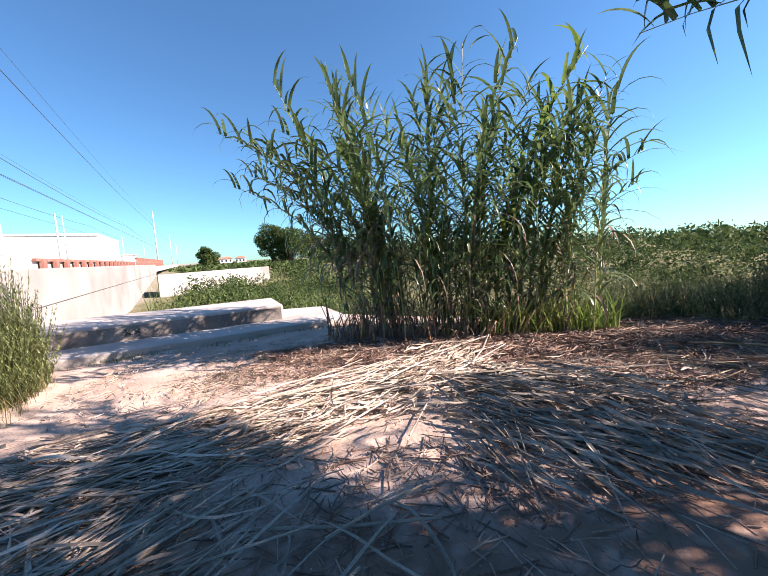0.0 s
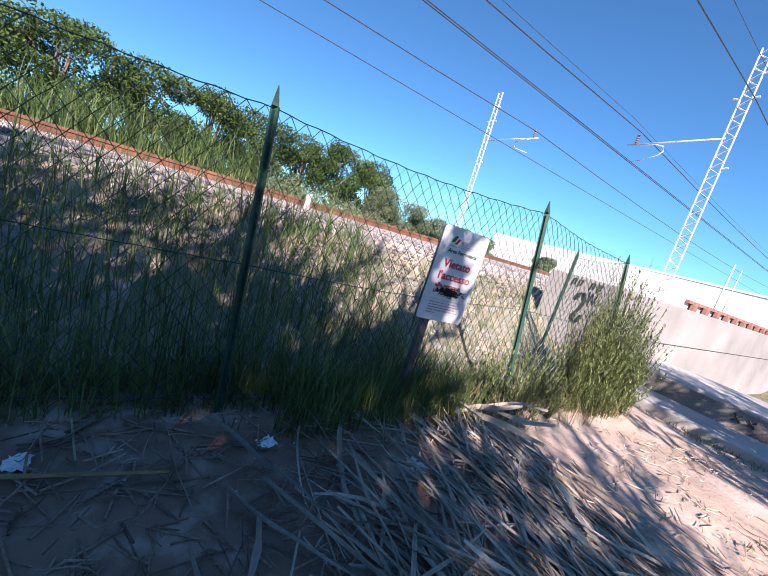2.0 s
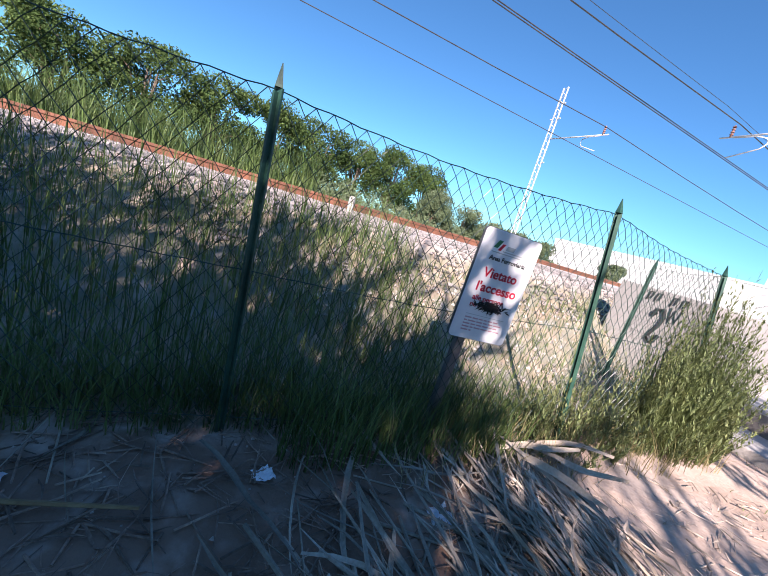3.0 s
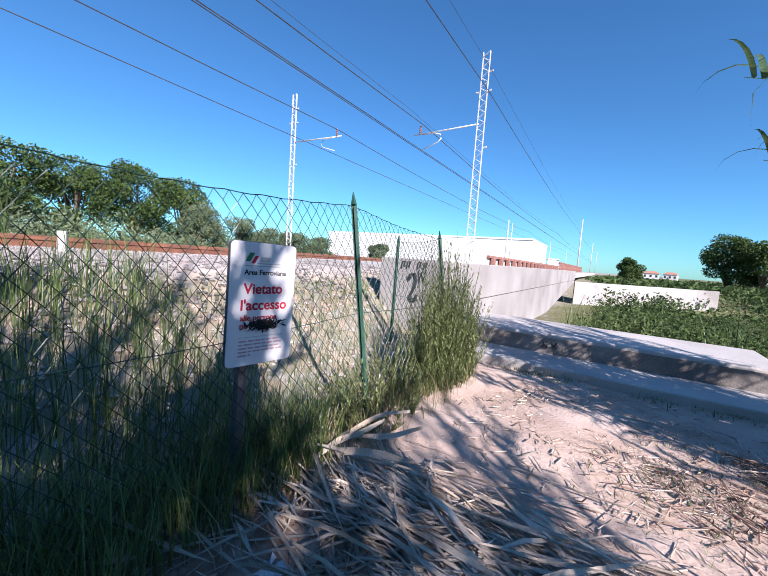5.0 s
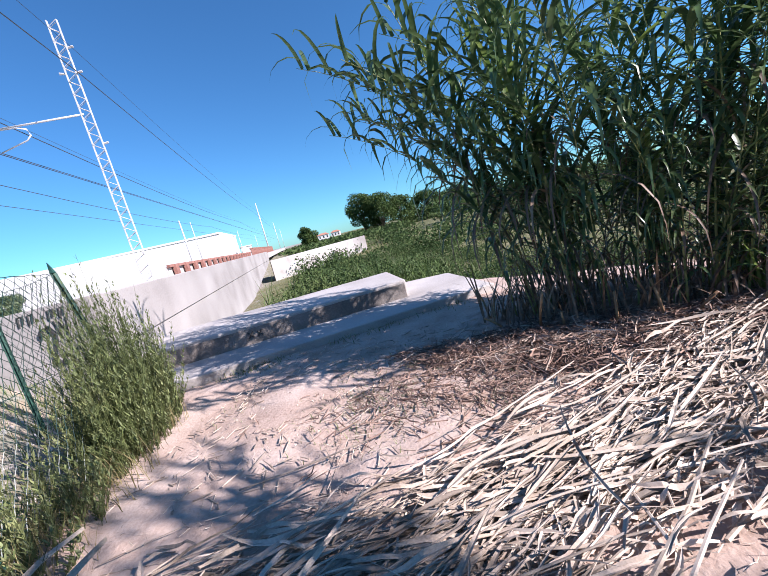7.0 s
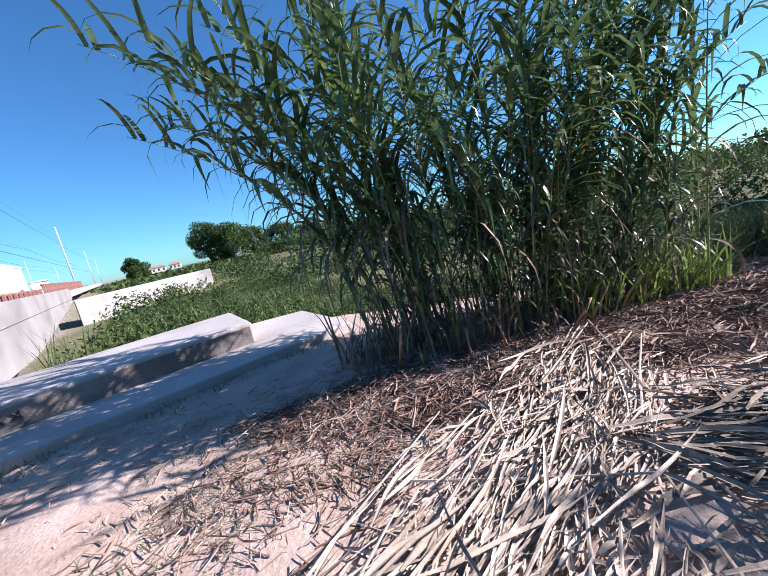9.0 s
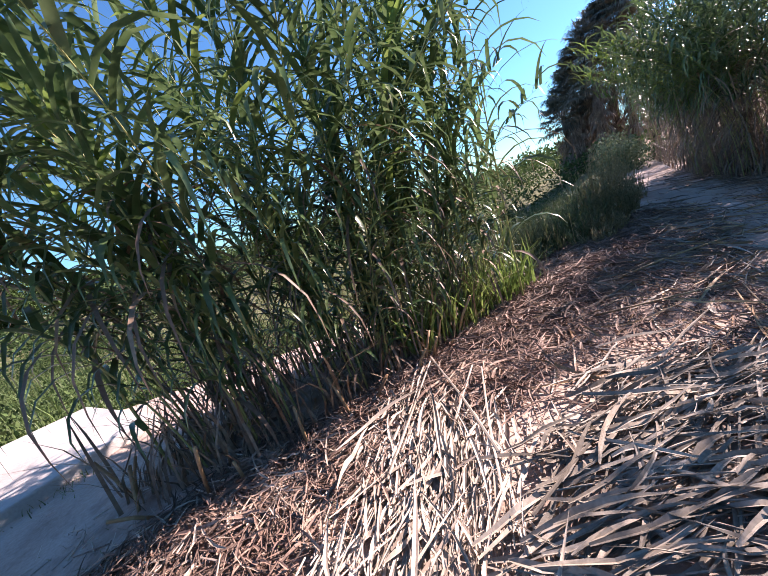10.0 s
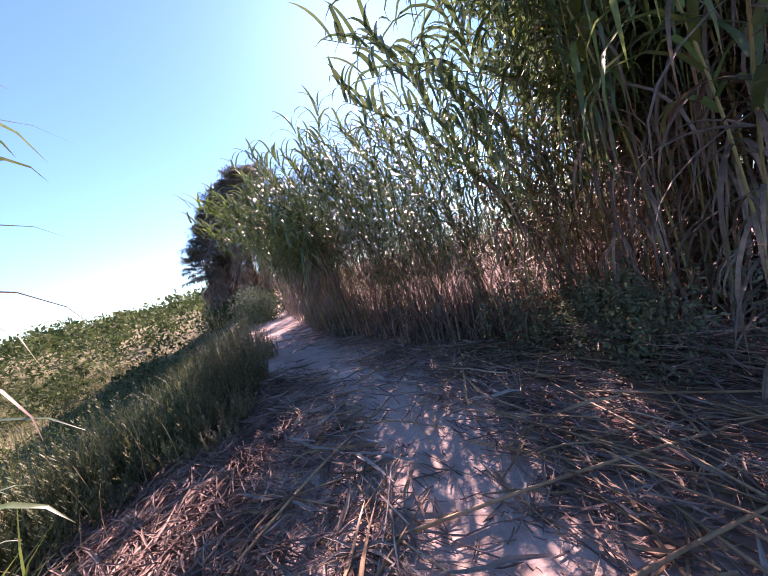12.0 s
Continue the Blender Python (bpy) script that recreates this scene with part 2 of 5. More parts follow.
def ribbon_data(points, side, widths, fold=0.0, lift=(0, 0, 1)):
    """Corners and faces of a leaf along points, folded at its midrib."""
    p, s = np.asarray(points, float), np.asarray(side, float)
    w = np.asarray(widths, float)[:, None]
    up = np.asarray(lift, float)
    left, right = p - s * w / 2 + up * w * fold, p + s * w / 2 + up * w * fold
    v = np.stack([left, p, right], 1).reshape(-1, 3)
    f = []
    for i in range(len(p) - 1):
        a, b = 3 * i, 3 * i + 3
        f += [[a, a + 1, b + 1, b], [a + 1, a + 2, b + 2, b + 1]]
    return v, f


def step(e0, e1, x):
    t = np.clip((x - e0) / (e1 - e0), 0, 1)
    return t * t * (3 - 2 * t)


# the railway's own axes: F metres along the track from EYE0, l metres to its left
EYE0, AHEAD, LEFT = Vector((-1.14, 1.56, 0)), Vector((-0.399, 0.917, 0)), Vector((-0.917, -0.399, 0))
RAILWAY = Matrix.Translation(EYE0) @ Matrix(((AHEAD.x, LEFT.x, 0, 0), (AHEAD.y, LEFT.y, 0, 0), (0, 0, 1, 0), (0, 0, 0, 1)))


def along(F, l, z=0.0):
    return EYE0 + AHEAD * F + LEFT * l + Vector((0, 0, z))


EDGE_X = [-60, -9.0, -6.5, -2.6, -1.0, 1.0, 3.6, 6.0, 8.5, 14.0, 21.0, 36.0, 60.0]
EDGE_Y = [6.9, 6.9, 8.2, 9.6, 8.8, 7.6, 6.6, 5.9, 6.4, 7.9, 10.4, 16.0, 25.0]


TROD_X = [1.0, 3.9, 6.2, 9.5, 17.0, 47.0]
TROD_Y = [2.6, 2.95, 3.5, 4.7, 7.3, 18.3]


def height(x, y):
    """The lie of the land."""
    x, y = np.asarray(x, float), np.asarray(y, float)
    F = (x - EYE0.x) * AHEAD.x + (y - EYE0.y) * AHEAD.y
    l = (x - EYE0.x) * LEFT.x + (y - EYE0.y) * LEFT.y
    z = -0.06 * step(1.0, 4.0, x) - 0.2 * step(8.0, 14.0, x)
    d = (y - np.interp(x, EDGE_X, EDGE_Y)) * 0.85
    canal = 1 - step(2, 14, x)
    far = step(22, 40, np.hypot(x - 1, y - 3)) * (1 - canal) + step(38, 50, F) * canal
    right = step(-2, 3, x)
    z = z - step(0.0, 3.6, d) * ((1.5 + 0.5 * right) * (1 - far) + 0.2 * far) * step(-30, -14, -np.abs(x * 0.2))
    bank = step(2.2, 4.7, l) * (1 - step(17.5, 21.0, l)) * (1 - step(7.0, 9.5, F) + step(36, 39, F))
    z = z * (1 - step(1.8, 3.2, l) * (1 - step(7.5, 9.5, F))) + bank * 1.22
    return z


def land(x, y):
    return float(height(x, y))


# ---- ground: one sheet out to the horizon ----
def make_ground():
    def line(lo, hi, fine, reach):
        mid = np.arange(lo, hi + 1e-6, fine)
        s, a, b = fine, lo, hi
        left, right = [], []
        while b < reach:
            s *= 1.22
            a, b = a - s, b + s
            left.append(a)
            right.append(b)
        return np.concatenate([left[::-1], mid, right])

    xs, ys = line(-7.0, 12.0, 0.09, 1800), line(-1.5, 9.0, 0.09, 1800)
    X, Y = np.meshgrid(xs, ys)
    Z = height(X, Y)
    rough = np.zeros_like(Z)
    for j in range(len(ys)):
        if not -6 < ys[j] < 18:
            continue
        for i in range(len(xs)):
            if -12 < xs[i] < 20:
                p = Vector((xs[i], ys[j], 0))
                rough[j, i] = 0.035 * noise.noise(p * 1.3) + 0.014 * noise.noise(p * 5.0) + 0.008 * noise.noise(p * 13.0)
    Z = Z + rough
    ny, nx = X.shape
    v = np.stack([X, Y, Z], -1).reshape(-1, 3)
    f = [[j * nx + i, j * nx + i + 1, (j + 1) * nx + i + 1, (j + 1) * nx + i] for j in range(ny - 1) for i in range(nx - 1)]
    me = bpy.data.meshes.new("ground")
    me.from_pydata(v.tolist(), [], f)
    F = (v[:, 0] - EYE0.x) * AHEAD.x + (v[:, 1] - EYE0.y) * AHEAD.y
    l = (v[:, 0] - EYE0.x) * LEFT.x + (v[:, 1] - EYE0.y) * LEFT.y
    d = v[:, 1] - np.interp(v[:, 0], EDGE_X, EDGE_Y)
    grass = np.clip(step(0.0, 1.0, d) + step(14, 25, np.hypot(v[:, 0], v[:, 1])) + 0.75 * step(1.5, 2.0, l) * (1 - step(4.0, 4.7, l)), 0, 1)
    trod = np.exp(-((v[:, 1] - np.interp(v[:, 0], TROD_X, TROD_Y)) / (0.45 + 0.012 * np.abs(v[:, 0]))) ** 4) * step(2.0, 5.0, v[:, 0]) * (1 - step(44, 47, v[:, 0]))
    grass = grass * (1 - trod)
    reed = np.exp(-(((v[:, 0] - 1.5) / 3.0) ** 2 + ((v[:, 1] - 5.8) / 1.1) ** 2))
    # brown litter, plus shade painted in under the thicket and over the near ground
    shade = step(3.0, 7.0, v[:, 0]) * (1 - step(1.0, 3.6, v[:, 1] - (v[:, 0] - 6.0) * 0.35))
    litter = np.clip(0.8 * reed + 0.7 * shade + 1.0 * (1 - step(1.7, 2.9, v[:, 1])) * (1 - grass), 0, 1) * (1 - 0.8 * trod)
    stones = step(3.8, 4.7, l) * (1 - step(17, 19, l)) + 0.45 * step(1.9, 2.6, l) * (1 - step(3.4, 4.7, l))
    col = me.color_attributes.new("cover", "FLOAT_COLOR", "POINT")
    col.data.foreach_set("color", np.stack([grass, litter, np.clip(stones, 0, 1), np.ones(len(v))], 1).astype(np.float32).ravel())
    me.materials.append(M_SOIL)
    me.shade_smooth()
    return tagged(new("ground", me), "pale sandy trodden soil with grassy and stony patches", "ground", kind="structure")


make_ground()


# ---- the bridge head: side wall, low block, ledge, deck and far wing wall ----
BR = RAILWAY


def slab(name, corners, z0, z1, mat, parent, bevel=0.015, label=""):
    """An upright prism over a plan of corners."""
    bm = bmesh.new()
    low = [bm.verts.new((p[0], p[1], z0)) for p in corners]
    bm.faces.new(low)
    top = bmesh.ops.extrude_face_region(bm, geom=bm.faces[:])
    for v in top["geom"]:
        if isinstance(v, bmesh.types.BMVert):
            v.co.z = z1
    bmesh.ops.recalc_face_normals(bm, faces=bm.faces[:])
    if bevel:
        bmesh.ops.bevel(bm, geom=bm.edges[:], offset=bevel, segments=2, affect="EDGES", profile=0.5)
    return part(name, bm, mat, parent, label)


def ab(a, b):
    """A point of the ledge's own axes: a along it, b away over the canal."""
    return (-4.95 + 0.911 * a - 0.413 * b, 5.52 + 0.413 * a + 0.911 * b)


ledge = slab("ledge", [ab(-0.9, 0.0), ab(5.1, 0.0), ab(5.2, 1.9), ab(4.2, 2.3), ab(-0.9, 2.3)], -0.6, 0.12, M_CONC, None, 0.02)
tagged(ledge, "low pale concrete ledge in front of the bridge block", "ledge", kind="structure")
block = slab("block", [ab(-0.85, 0.86), ab(3.92, 0.86), ab(4.02, 2.4), ab(-0.85, 2.4)], 0.1, 0.43, M_CONC, None, 0.03)
tagged(block, "thick concrete slab with shade-darkened grey front and pale top", "slab", kind="structure")
# darker skin on the block's front, its shade put into the colour
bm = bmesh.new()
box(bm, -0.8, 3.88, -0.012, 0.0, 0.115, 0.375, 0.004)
skin = part("shaded_face", bm, M_CONC_D, block, "concrete face darkened with painted shade")
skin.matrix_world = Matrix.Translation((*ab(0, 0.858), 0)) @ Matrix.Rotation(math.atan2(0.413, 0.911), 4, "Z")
for k, (cx, s) in enumerate([(1.22, 0.085), (1.36, 0.07)]):
    pile = Pile()
    for sg in (1, -1):
        pts = [(cx - s * 0.5, -0.02, 0.27 - sg * s * 0.6), (cx, -0.02, 0.27 + 0.005), (cx + s * 0.5, -0.02, 0.27 + sg * s * 0.6)]
        pile.add(*tube_data(pts, 0.011, 5))
    o = child("spray_mark", pile.mesh("spray_mark", M_SPRAY), block, "black spray-painted cross")
    o.matrix_world = skin.matrix_world

side = tagged(new("bridge_side_wall", None), "whitewashed concrete side wall of the railway bridge", "wall", kind="structure")
W0, W1 = (5.75, 2.3), (35.0, 2.3)  # F, l of the wall's near and far end
wv = Vector((W1[0] - W0[0], W1[1] - W0[1], 0))
WLEN = wv.length
wall_m = RAILWAY @ Matrix.Translation((W0[0], W0[1], 0)) @ Matrix.Rotation(math.atan2(wv.y, wv.x), 4, "Z")


def wall_prism(name, profile, y0, y1, mat, label=""):
    """profile: corners along the wall and up; the prism is y1 - y0 thick."""
    bm = bmesh.new()
    vs = [bm.verts.new((x, y0, z)) for x, z in profile]
    bm.faces.new(vs)
    r = bmesh.ops.extrude_face_region(bm, geom=bm.faces[:])
    for v in r["geom"]:
        if isinstance(v, bmesh.types.BMVert):
            v.co.y = y1
    bmesh.ops.recalc_face_normals(bm, faces=bm.faces[:])
    bmesh.ops.bevel(bm, geom=bm.edges[:], offset=0.015, segments=1, affect="EDGES")
    o = part(name, bm, mat, side, label)
    o.matrix_world = wall_m
    return o


wall_prism("parapet", [(0, 0.70), (WLEN, 0.66), (WLEN, 1.46), (0, 1.47)], 0.0, 0.35, M_CONC_W)
wall_prism("girder", [(0, -1.6), (8.3, -1.6), (8.4, -0.62), (13.2, -0.72), (WLEN - 0.02, 0.45), (WLEN - 0.02, 0.655), (0, 0.695)], 0.035, 2.2, M_CONC_W)
# dark filler under the girder: the opening's shade put into the colour
wall_prism("opening_shade", [(8.45, -2.6), (WLEN - 0.3, -2.6), (WLEN - 0.3, 0.3), (13.2, -0.8), (8.45, -0.7)], 1.2, 2.1, M_CONC_D, "dark filler for the shaded opening under the bridge")

# end wall that carries the graffiti
end_wall = slab("graffiti_wall", [along(5.45, 2.3)[:2], along(5.74, 2.3)[:2], along(5.7, 3.5)[:2], along(5.35, 3.5)[:2]], -0.6, 1.48, M_CONC_W, side, 0.015, "concrete end wall with black graffiti")
ga, gb = along(5.35, 3.5), along(5.45, 2.3)
gx = (gb - ga).normalized()
gn = Vector((gx.y, -gx.x, 0))
graf = Pile()


def stroke(points, r):
    graf.add(*tube_data([ga + gx * (0.67 + (x - 0.54) * 0.72) + Vector((0, 0, z)) + gn * 0.006 for x, z in points], r, 5))


stroke([(0.42, 1.10), (0.46, 1.20), (0.56, 1.22), (0.62, 1.12), (0.58, 0.98), (0.50, 0.86), (0.47, 0.76), (0.60, 0.74), (0.66, 0.86)], 0.026)
stroke([(0.50, 0.80), (0.56, 0.74), (0.63, 0.78)], 0.036)
stroke([(0.42, 1.14), (0.47, 1.17)], 0.036)
for x0 in (0.2, 0.34, 0.62, 0.78):
    stroke([(x0, 1.30), (x0 + 0.02, 1.42), (x0 + 0.09, 1.43), (x0 + 0.06, 1.33)], 0.012)
stroke([(0.66, 1.28), (0.70, 1.06), (0.74, 1.26), (0.80, 1.08), (0.85, 1.30)], 0.011)
child("graffiti", graf.mesh("graffiti", M_SPRAY), side, "black sprayed graffiti")

deck = slab("bridge_deck", [along(7.5, 2.68)[:2], along(110, 2.68)[:2], along(110, 19)[:2], along(7.5, 19)[:2]], 0.75, 1.28, M_CONC, None, 0.0)
tagged(deck, "long concrete railway bridge deck", "bridge", kind="structure")


def polar(az, R):
    """A point R metres from the bend in the walk, az degrees left of +y."""
    return (-1.14 - math.sin(radians(az)) * R, 1.56 + math.cos(radians(az)) * R)


far_wall = slab("far_wing_wall", [polar(27.2, 35.5), polar(11.9, 42.5), polar(12.0, 43.3), polar(27.3, 36.3)], -2.5, 0.52, M_CONC, None, 0.03)
tagged(far_wall, "pale concrete wing wall on the far bank", "wall", kind="structure")
slab("new_panel", [polar(18.4, 39.06), polar(11.9, 42.4), polar(12.0, 42.8), polar(18.5, 39.5)], -2.4, 0.54, M_CONC_W, far_wall, 0.0, "cleaner concrete panel")

railing = tagged(new("bridge_railing", None), "rusty brown steel railing with slanted stays on the bridge", "railing", kind="structure")
for F0, F1, z1 in ((14.0, 38.0, 1.85), (38.5, 75.0, 2.25)):
    bm = bmesh.new()
    box(bm, F0, F1, 4.0, 4.1, z1 - 0.1, z1, 0.0, RAILWAY)
    part("top_rail", bm, M_BROWN, railing)
    bm = bmesh.new()
    box(bm, F0, F1, 4.12, 4.16, 1.3, z1 - 0.05, 0.0, RAILWAY)
    part("panel", bm, M_CONC, railing)
    bm = bmesh.new()
    box(bm, -0.16, 0.16, 3.94, 4.06, 1.25, z1 - 0.02, 0.0, RAILWAY)
    me = bpy.data.meshes.new("stay")
    bm.to_mesh(me)
    bm.free()
    me.materials.append(M_BROWN)
    for k in range(int((F1 - F0) / 1.3)):
        child("stay", me, railing).location = AHEAD * (F0 + 0.6 + 1.3 * k)


# ---- railway: two tracks on ballast ----
def rail_profile(bm, F0, F1, l, z):
    for w, z0, z1 in ((0.07, 0.0, 0.02), (0.012, 0.015, 0.13), (0.036, 0.12, 0.172)):
        box(bm, F0, F1, l - w, l + w, z + z0, z + z1, 0.0, RAILWAY)


for centre in (8.8, 14.2):
    track = tagged(new("railway_track", None), "rusty railway track on grey ballast", "railway track", group="railway tracks", kind="structure")
    for off in (-0.75, 0.75):
        bm = bmesh.new()
        rail_profile(bm, -40, 160, centre + off, 1.24)
        part("rail", bm, M_RAIL, track)
    bm = bmesh.new()
    box(bm, -0.13, 0.13, centre - 1.25, centre + 1.25, 1.10, 1.245, 0.01)
    me = bpy.data.meshes.new("sleeper")
    bm.to_mesh(me)
    bm.free()
    me.materials.append(M_CONC)
    for k in range(110):
        o = child("sleeper", me, track)
        o.matrix_world = RAILWAY @ Matrix.Translation((-30 + 0.62 * k, 0, 0))


def stone_shape(rng, s):
    v = np.array([[1, 0, 0], [-1, 0, 0], [0, 1, 0], [0, -1, 0], [0, 0, 0.8], [0, 0, -0.8]]) * s * rng.uniform(0.55, 1.2, (6, 1))
    a = rng.uniform(0, 6.28)
    c, sn = np.cos(a), np.sin(a)
    v = v @ np.array([[c, -sn, 0], [sn, c, 0], [0, 0, 1]])
    return v, [[0, 2, 4], [2, 1, 4], [1, 3, 4], [3, 0, 4], [2, 0, 5], [1, 2, 5], [3, 1, 5], [0, 3, 5]]


def scatter_stones(name, count, area, size, mat, label, seed):
    rng, pile = np.random.default_rng(seed), Pile()
    for _ in range(count):
        F, l = rng.uniform(*area[0]), rng.uniform(*area[1])
        p = along(F, l)
        v, f = stone_shape(rng, rng.uniform(*size))
        pile.add(v + [p.x, p.y, land(p.x, p.y) + 0.01], f)
    tagged(new(name, pile.mesh(name, mat)), label, "stones", kind="stuff")


scatter_stones("ballast", 15000, ((-8, 9), (3.5, 8.2)), (0.02, 0.045), M_STONE, "grey crushed ballast stones below the rails", 3)
scatter_stones("rubble", 900, ((0.6, 5.0), (2.0, 3.7)), (0.012, 0.045), M_PALE_STONE, "pale rubble and stones behind the fence", 4)


def soil_crumbs():
    rng, pile = np.random.default_rng(6), Pile()
    for _ in range(2600):
        x, y = rng.uniform(-3.6, 5.0), rng.uniform(-0.3, 6.2)
        v, f = stone_shape(rng, 0.003 + 0.011 * rng.uniform() ** 3)
        pile.add(v + [x, y, land(x, y) + 0.004], f)
    tagged(new("soil_crumbs", pile.mesh("soil_crumbs", M_PALE_STONE)), "small crumbs and pebbles on the sandy soil", "pebbles", kind="stuff")


soil_crumbs()


def mast(F, l, top, arm_z, reach, side_sign, label):
    """A lattice mast with a cantilever arm that reaches over the track."""
    th = tagged(new("catenary_mast", None), label, "mast", group="catenary masts")
    base = along(F, l, 1.2)
    H = top - 1.2
    ob_m = Matrix.Translation(base) @ RAILWAY.to_3x3().to_4x4()
    th.matrix_world = ob_m
    w0, w1 = 0.2, 0.17
    for sy in (-1, 1):
        bm = bmesh.new()
        box(bm, -0.05, 0.05, -0.015, 0.015, 0, H, 0.004)
        for v in bm.verts:
            v.co.y += sy * (w0 + (w1 - w0) * v.co.z / H)
        part("upright", bm, M_GALV, th)
    n = int(H / 0.24)
    pile = Pile()
    for k in range(n):
        z0, z1 = H * k / n, H * (k + 1) / n
        s = 1 if k % 2 else -1
        wa, wb = w0 + (w1 - w0) * z0 / H, w0 + (w1 - w0) * z1 / H
        for x in (-0.045, 0.045):
            pile.add(*tube_data([(x, s * wa, z0), (x, -s * wb, z1)], 0.012, 4))
    child("lattice", pile.mesh("lattice", M_GALV), th)
    az = arm_z - 1.2
    pile = Pile()
    tip = reach * side_sign
    pile.add(*tube_data([(0, 0.1 * side_sign, az), (0, tip, az - 0.1)], [0.04, 0.035], 8))
    child("arm", pile.mesh("arm", M_GALV, True), th)
    pile = Pile()
    pile.add(*tube_data([(0, tip - 0.35 * side_sign, az - 0.1), (0, tip - 0.35 * side_sign, az + 0.38)], [0.045, 0.03], 8))
    for zz in (0.0, 0.1, 0.2, 0.3):
        pile.add(*tube_data([(0, tip - 0.35 * side_sign, az + zz), (0, tip - 0.35 * side_sign, az + zz + 0.03)], 0.07, 8))
    child("insulator", pile.mesh("insulator", M_BROWN, True), th)
    pile = Pile()
    arc = [(0, tip - 0.5 * side_sign, az - 0.12), (0, tip - 1.2 * side_sign, az - 0.12), (0, tip - 1.55 * side_sign, az - 0.22), (0, tip - 1.62 * side_sign, az - 0.45), (0, tip - 1.45 * side_sign, az - 0.62), (0, tip - 0.5 * side_sign, az - 0.92)]
    pile.add(*tube_data(arc, 0.025, 6))
    child("steady_arm", pile.mesh("steady_arm", M_GALV, True), th)
    for z, sg in ((H - 1.0, -1), (H - 1.9, -1), (H - 4.6, -1), (H - 1.9, 1)):
        pile = Pile()
        pile.add(*tube_data([(0, sg * w1, z), (0, sg * (w1 + 0.22), z + 0.04)], [0.03, 0.045], 6))
        child("bracket", pile.mesh("bracket", M_GALV), th)
    bm = bmesh.new()
    box(bm, -0.35, 0.35, -0.35, 0.35, -0.6, 0.05, 0.02)
    part("footing", bm, M_CONC, th)
    return th


mast(17.3, 6.0, 11.8, 8.4, 3.7, 1, "tall grey lattice railway mast with an arm over the track")
mast(16.5, 18.5, 11.8, 8.7, 4.2, -1, "grey lattice railway mast beyond the second track")


def plain_pole(F, l, top, r):
    th = tagged(new("railway_pole", None), "slim grey railway pole far along the line", "pole", group="far poles")
    p = along(F, l, 1.0)
    th.location = p
    pile = Pile()
    pile.add(*tube_data([(0, 0, 0), (0, 0, top - 1.0)], [r, r * 0.6], 8))
    child("shaft", pile.mesh("shaft", M_GALV, True), th)
    bm = bmesh.new()
    box(bm, -r * 2, r * 2, -r * 2, r * 2, -0.5, 0.25, 0.02)
    part("footing", bm, M_CONC, th)


plain_pole(22.3, 5.4, 4.3, 0.06)
plain_pole(79.0, 5.0, 11.7, 0.16)
for F, l, top in ((80, 18.5, 11.0), (141, 5.0, 11.7), (142, 18.5, 11.7), (203, 5.0, 11.7), (203, 18.5, 11.7)):
    plain_pole(F, l, top, 0.12)


def cable(l, z_mast, F_mast, sag, label, span=62.0, r=0.012):
    pts = []
    for k in range(-8, 33):
        F = F_mast + k * span / 8
        u = (k % 8) / 8
        pts.append(along(F, l, z_mast - sag * 4 * u * (1 - u)))
    pile = Pile()
    pile.add(*tube_data(pts, r, 5))
    tagged(new("overhead_wire", pile.mesh("overhead_wire", M_CABLE)), label, "wire", group="overhead wires")


for l, z, Fm, sag, r in ((9.2, 8.8, 17.3, 0.5, 0.02), (8.95, 7.3, 17.3, 0.0, 0.016), (9.05, 7.3, 17.3, 0.0, 0.016), (9.9, 9.6, 17.3, 0.4, 0.009),
                         (14.6, 9.0, 16.5, 0.5, 0.022), (14.6, 7.5, 16.5, 0.0, 0.018), (5.75, 9.9, 17.3, 0.4, 0.018), (5.6, 10.7, 17.3, 0.4, 0.008)):
    cable(l, z, Fm, sag, "dark overhead line wire along the railway", r=r)


# ---- fence: four steel posts and diamond mesh ----
POSTS = [(-2.05, -1.30, 1.86), (-2.76, 0.76, 1.86), (-3.63, 3.16, 1.95), (-4.38, 4.86, 1.84), (-5.45, 4.66, 1.80)]
POST_LEAN = [(0.0, 0.0), (0.06, -0.04), (-0.02, -0.26), (-0.15, -0.20), (0.0, 0.02)]  # metres by which the top hangs over
fence = tagged(new("wire_fence", None), "green chain-link fence on pointed steel posts", "fence", kind="structure")


def fence_post(x, y, top, lx, ly):
    bm = bmesh.new()
    box(bm, -0.024, 0.024, -0.006, 0.006, -0.3, top - 0.08, 0.0)
    box(bm, -0.006, 0.006, -0.03, -0.006, -0.3, top - 0.1, 0.0)
    bmesh.ops.create_cone(bm, cap_ends=True, segments=4, radius1=0.025, radius2=0.003, depth=0.1, matrix=Matrix.Translation((0, -0.004, top - 0.03)))
    bmesh.ops.rotate(bm, verts=bm.verts[:], cent=(0, 0, 0), matrix=Matrix.Rotation(1.15, 3, "Z"))
    for v in bm.verts:
        v.co.x += lx * v.co.z / top
        v.co.y += ly * v.co.z / top
    part("post", bm, M_POST, fence).location = (x, y, 0)


for q, d in zip(POSTS, POST_LEAN):
    fence_post(*q, *d)
FENCE_CELL, FENCE_ROW = 0.092, 0.058


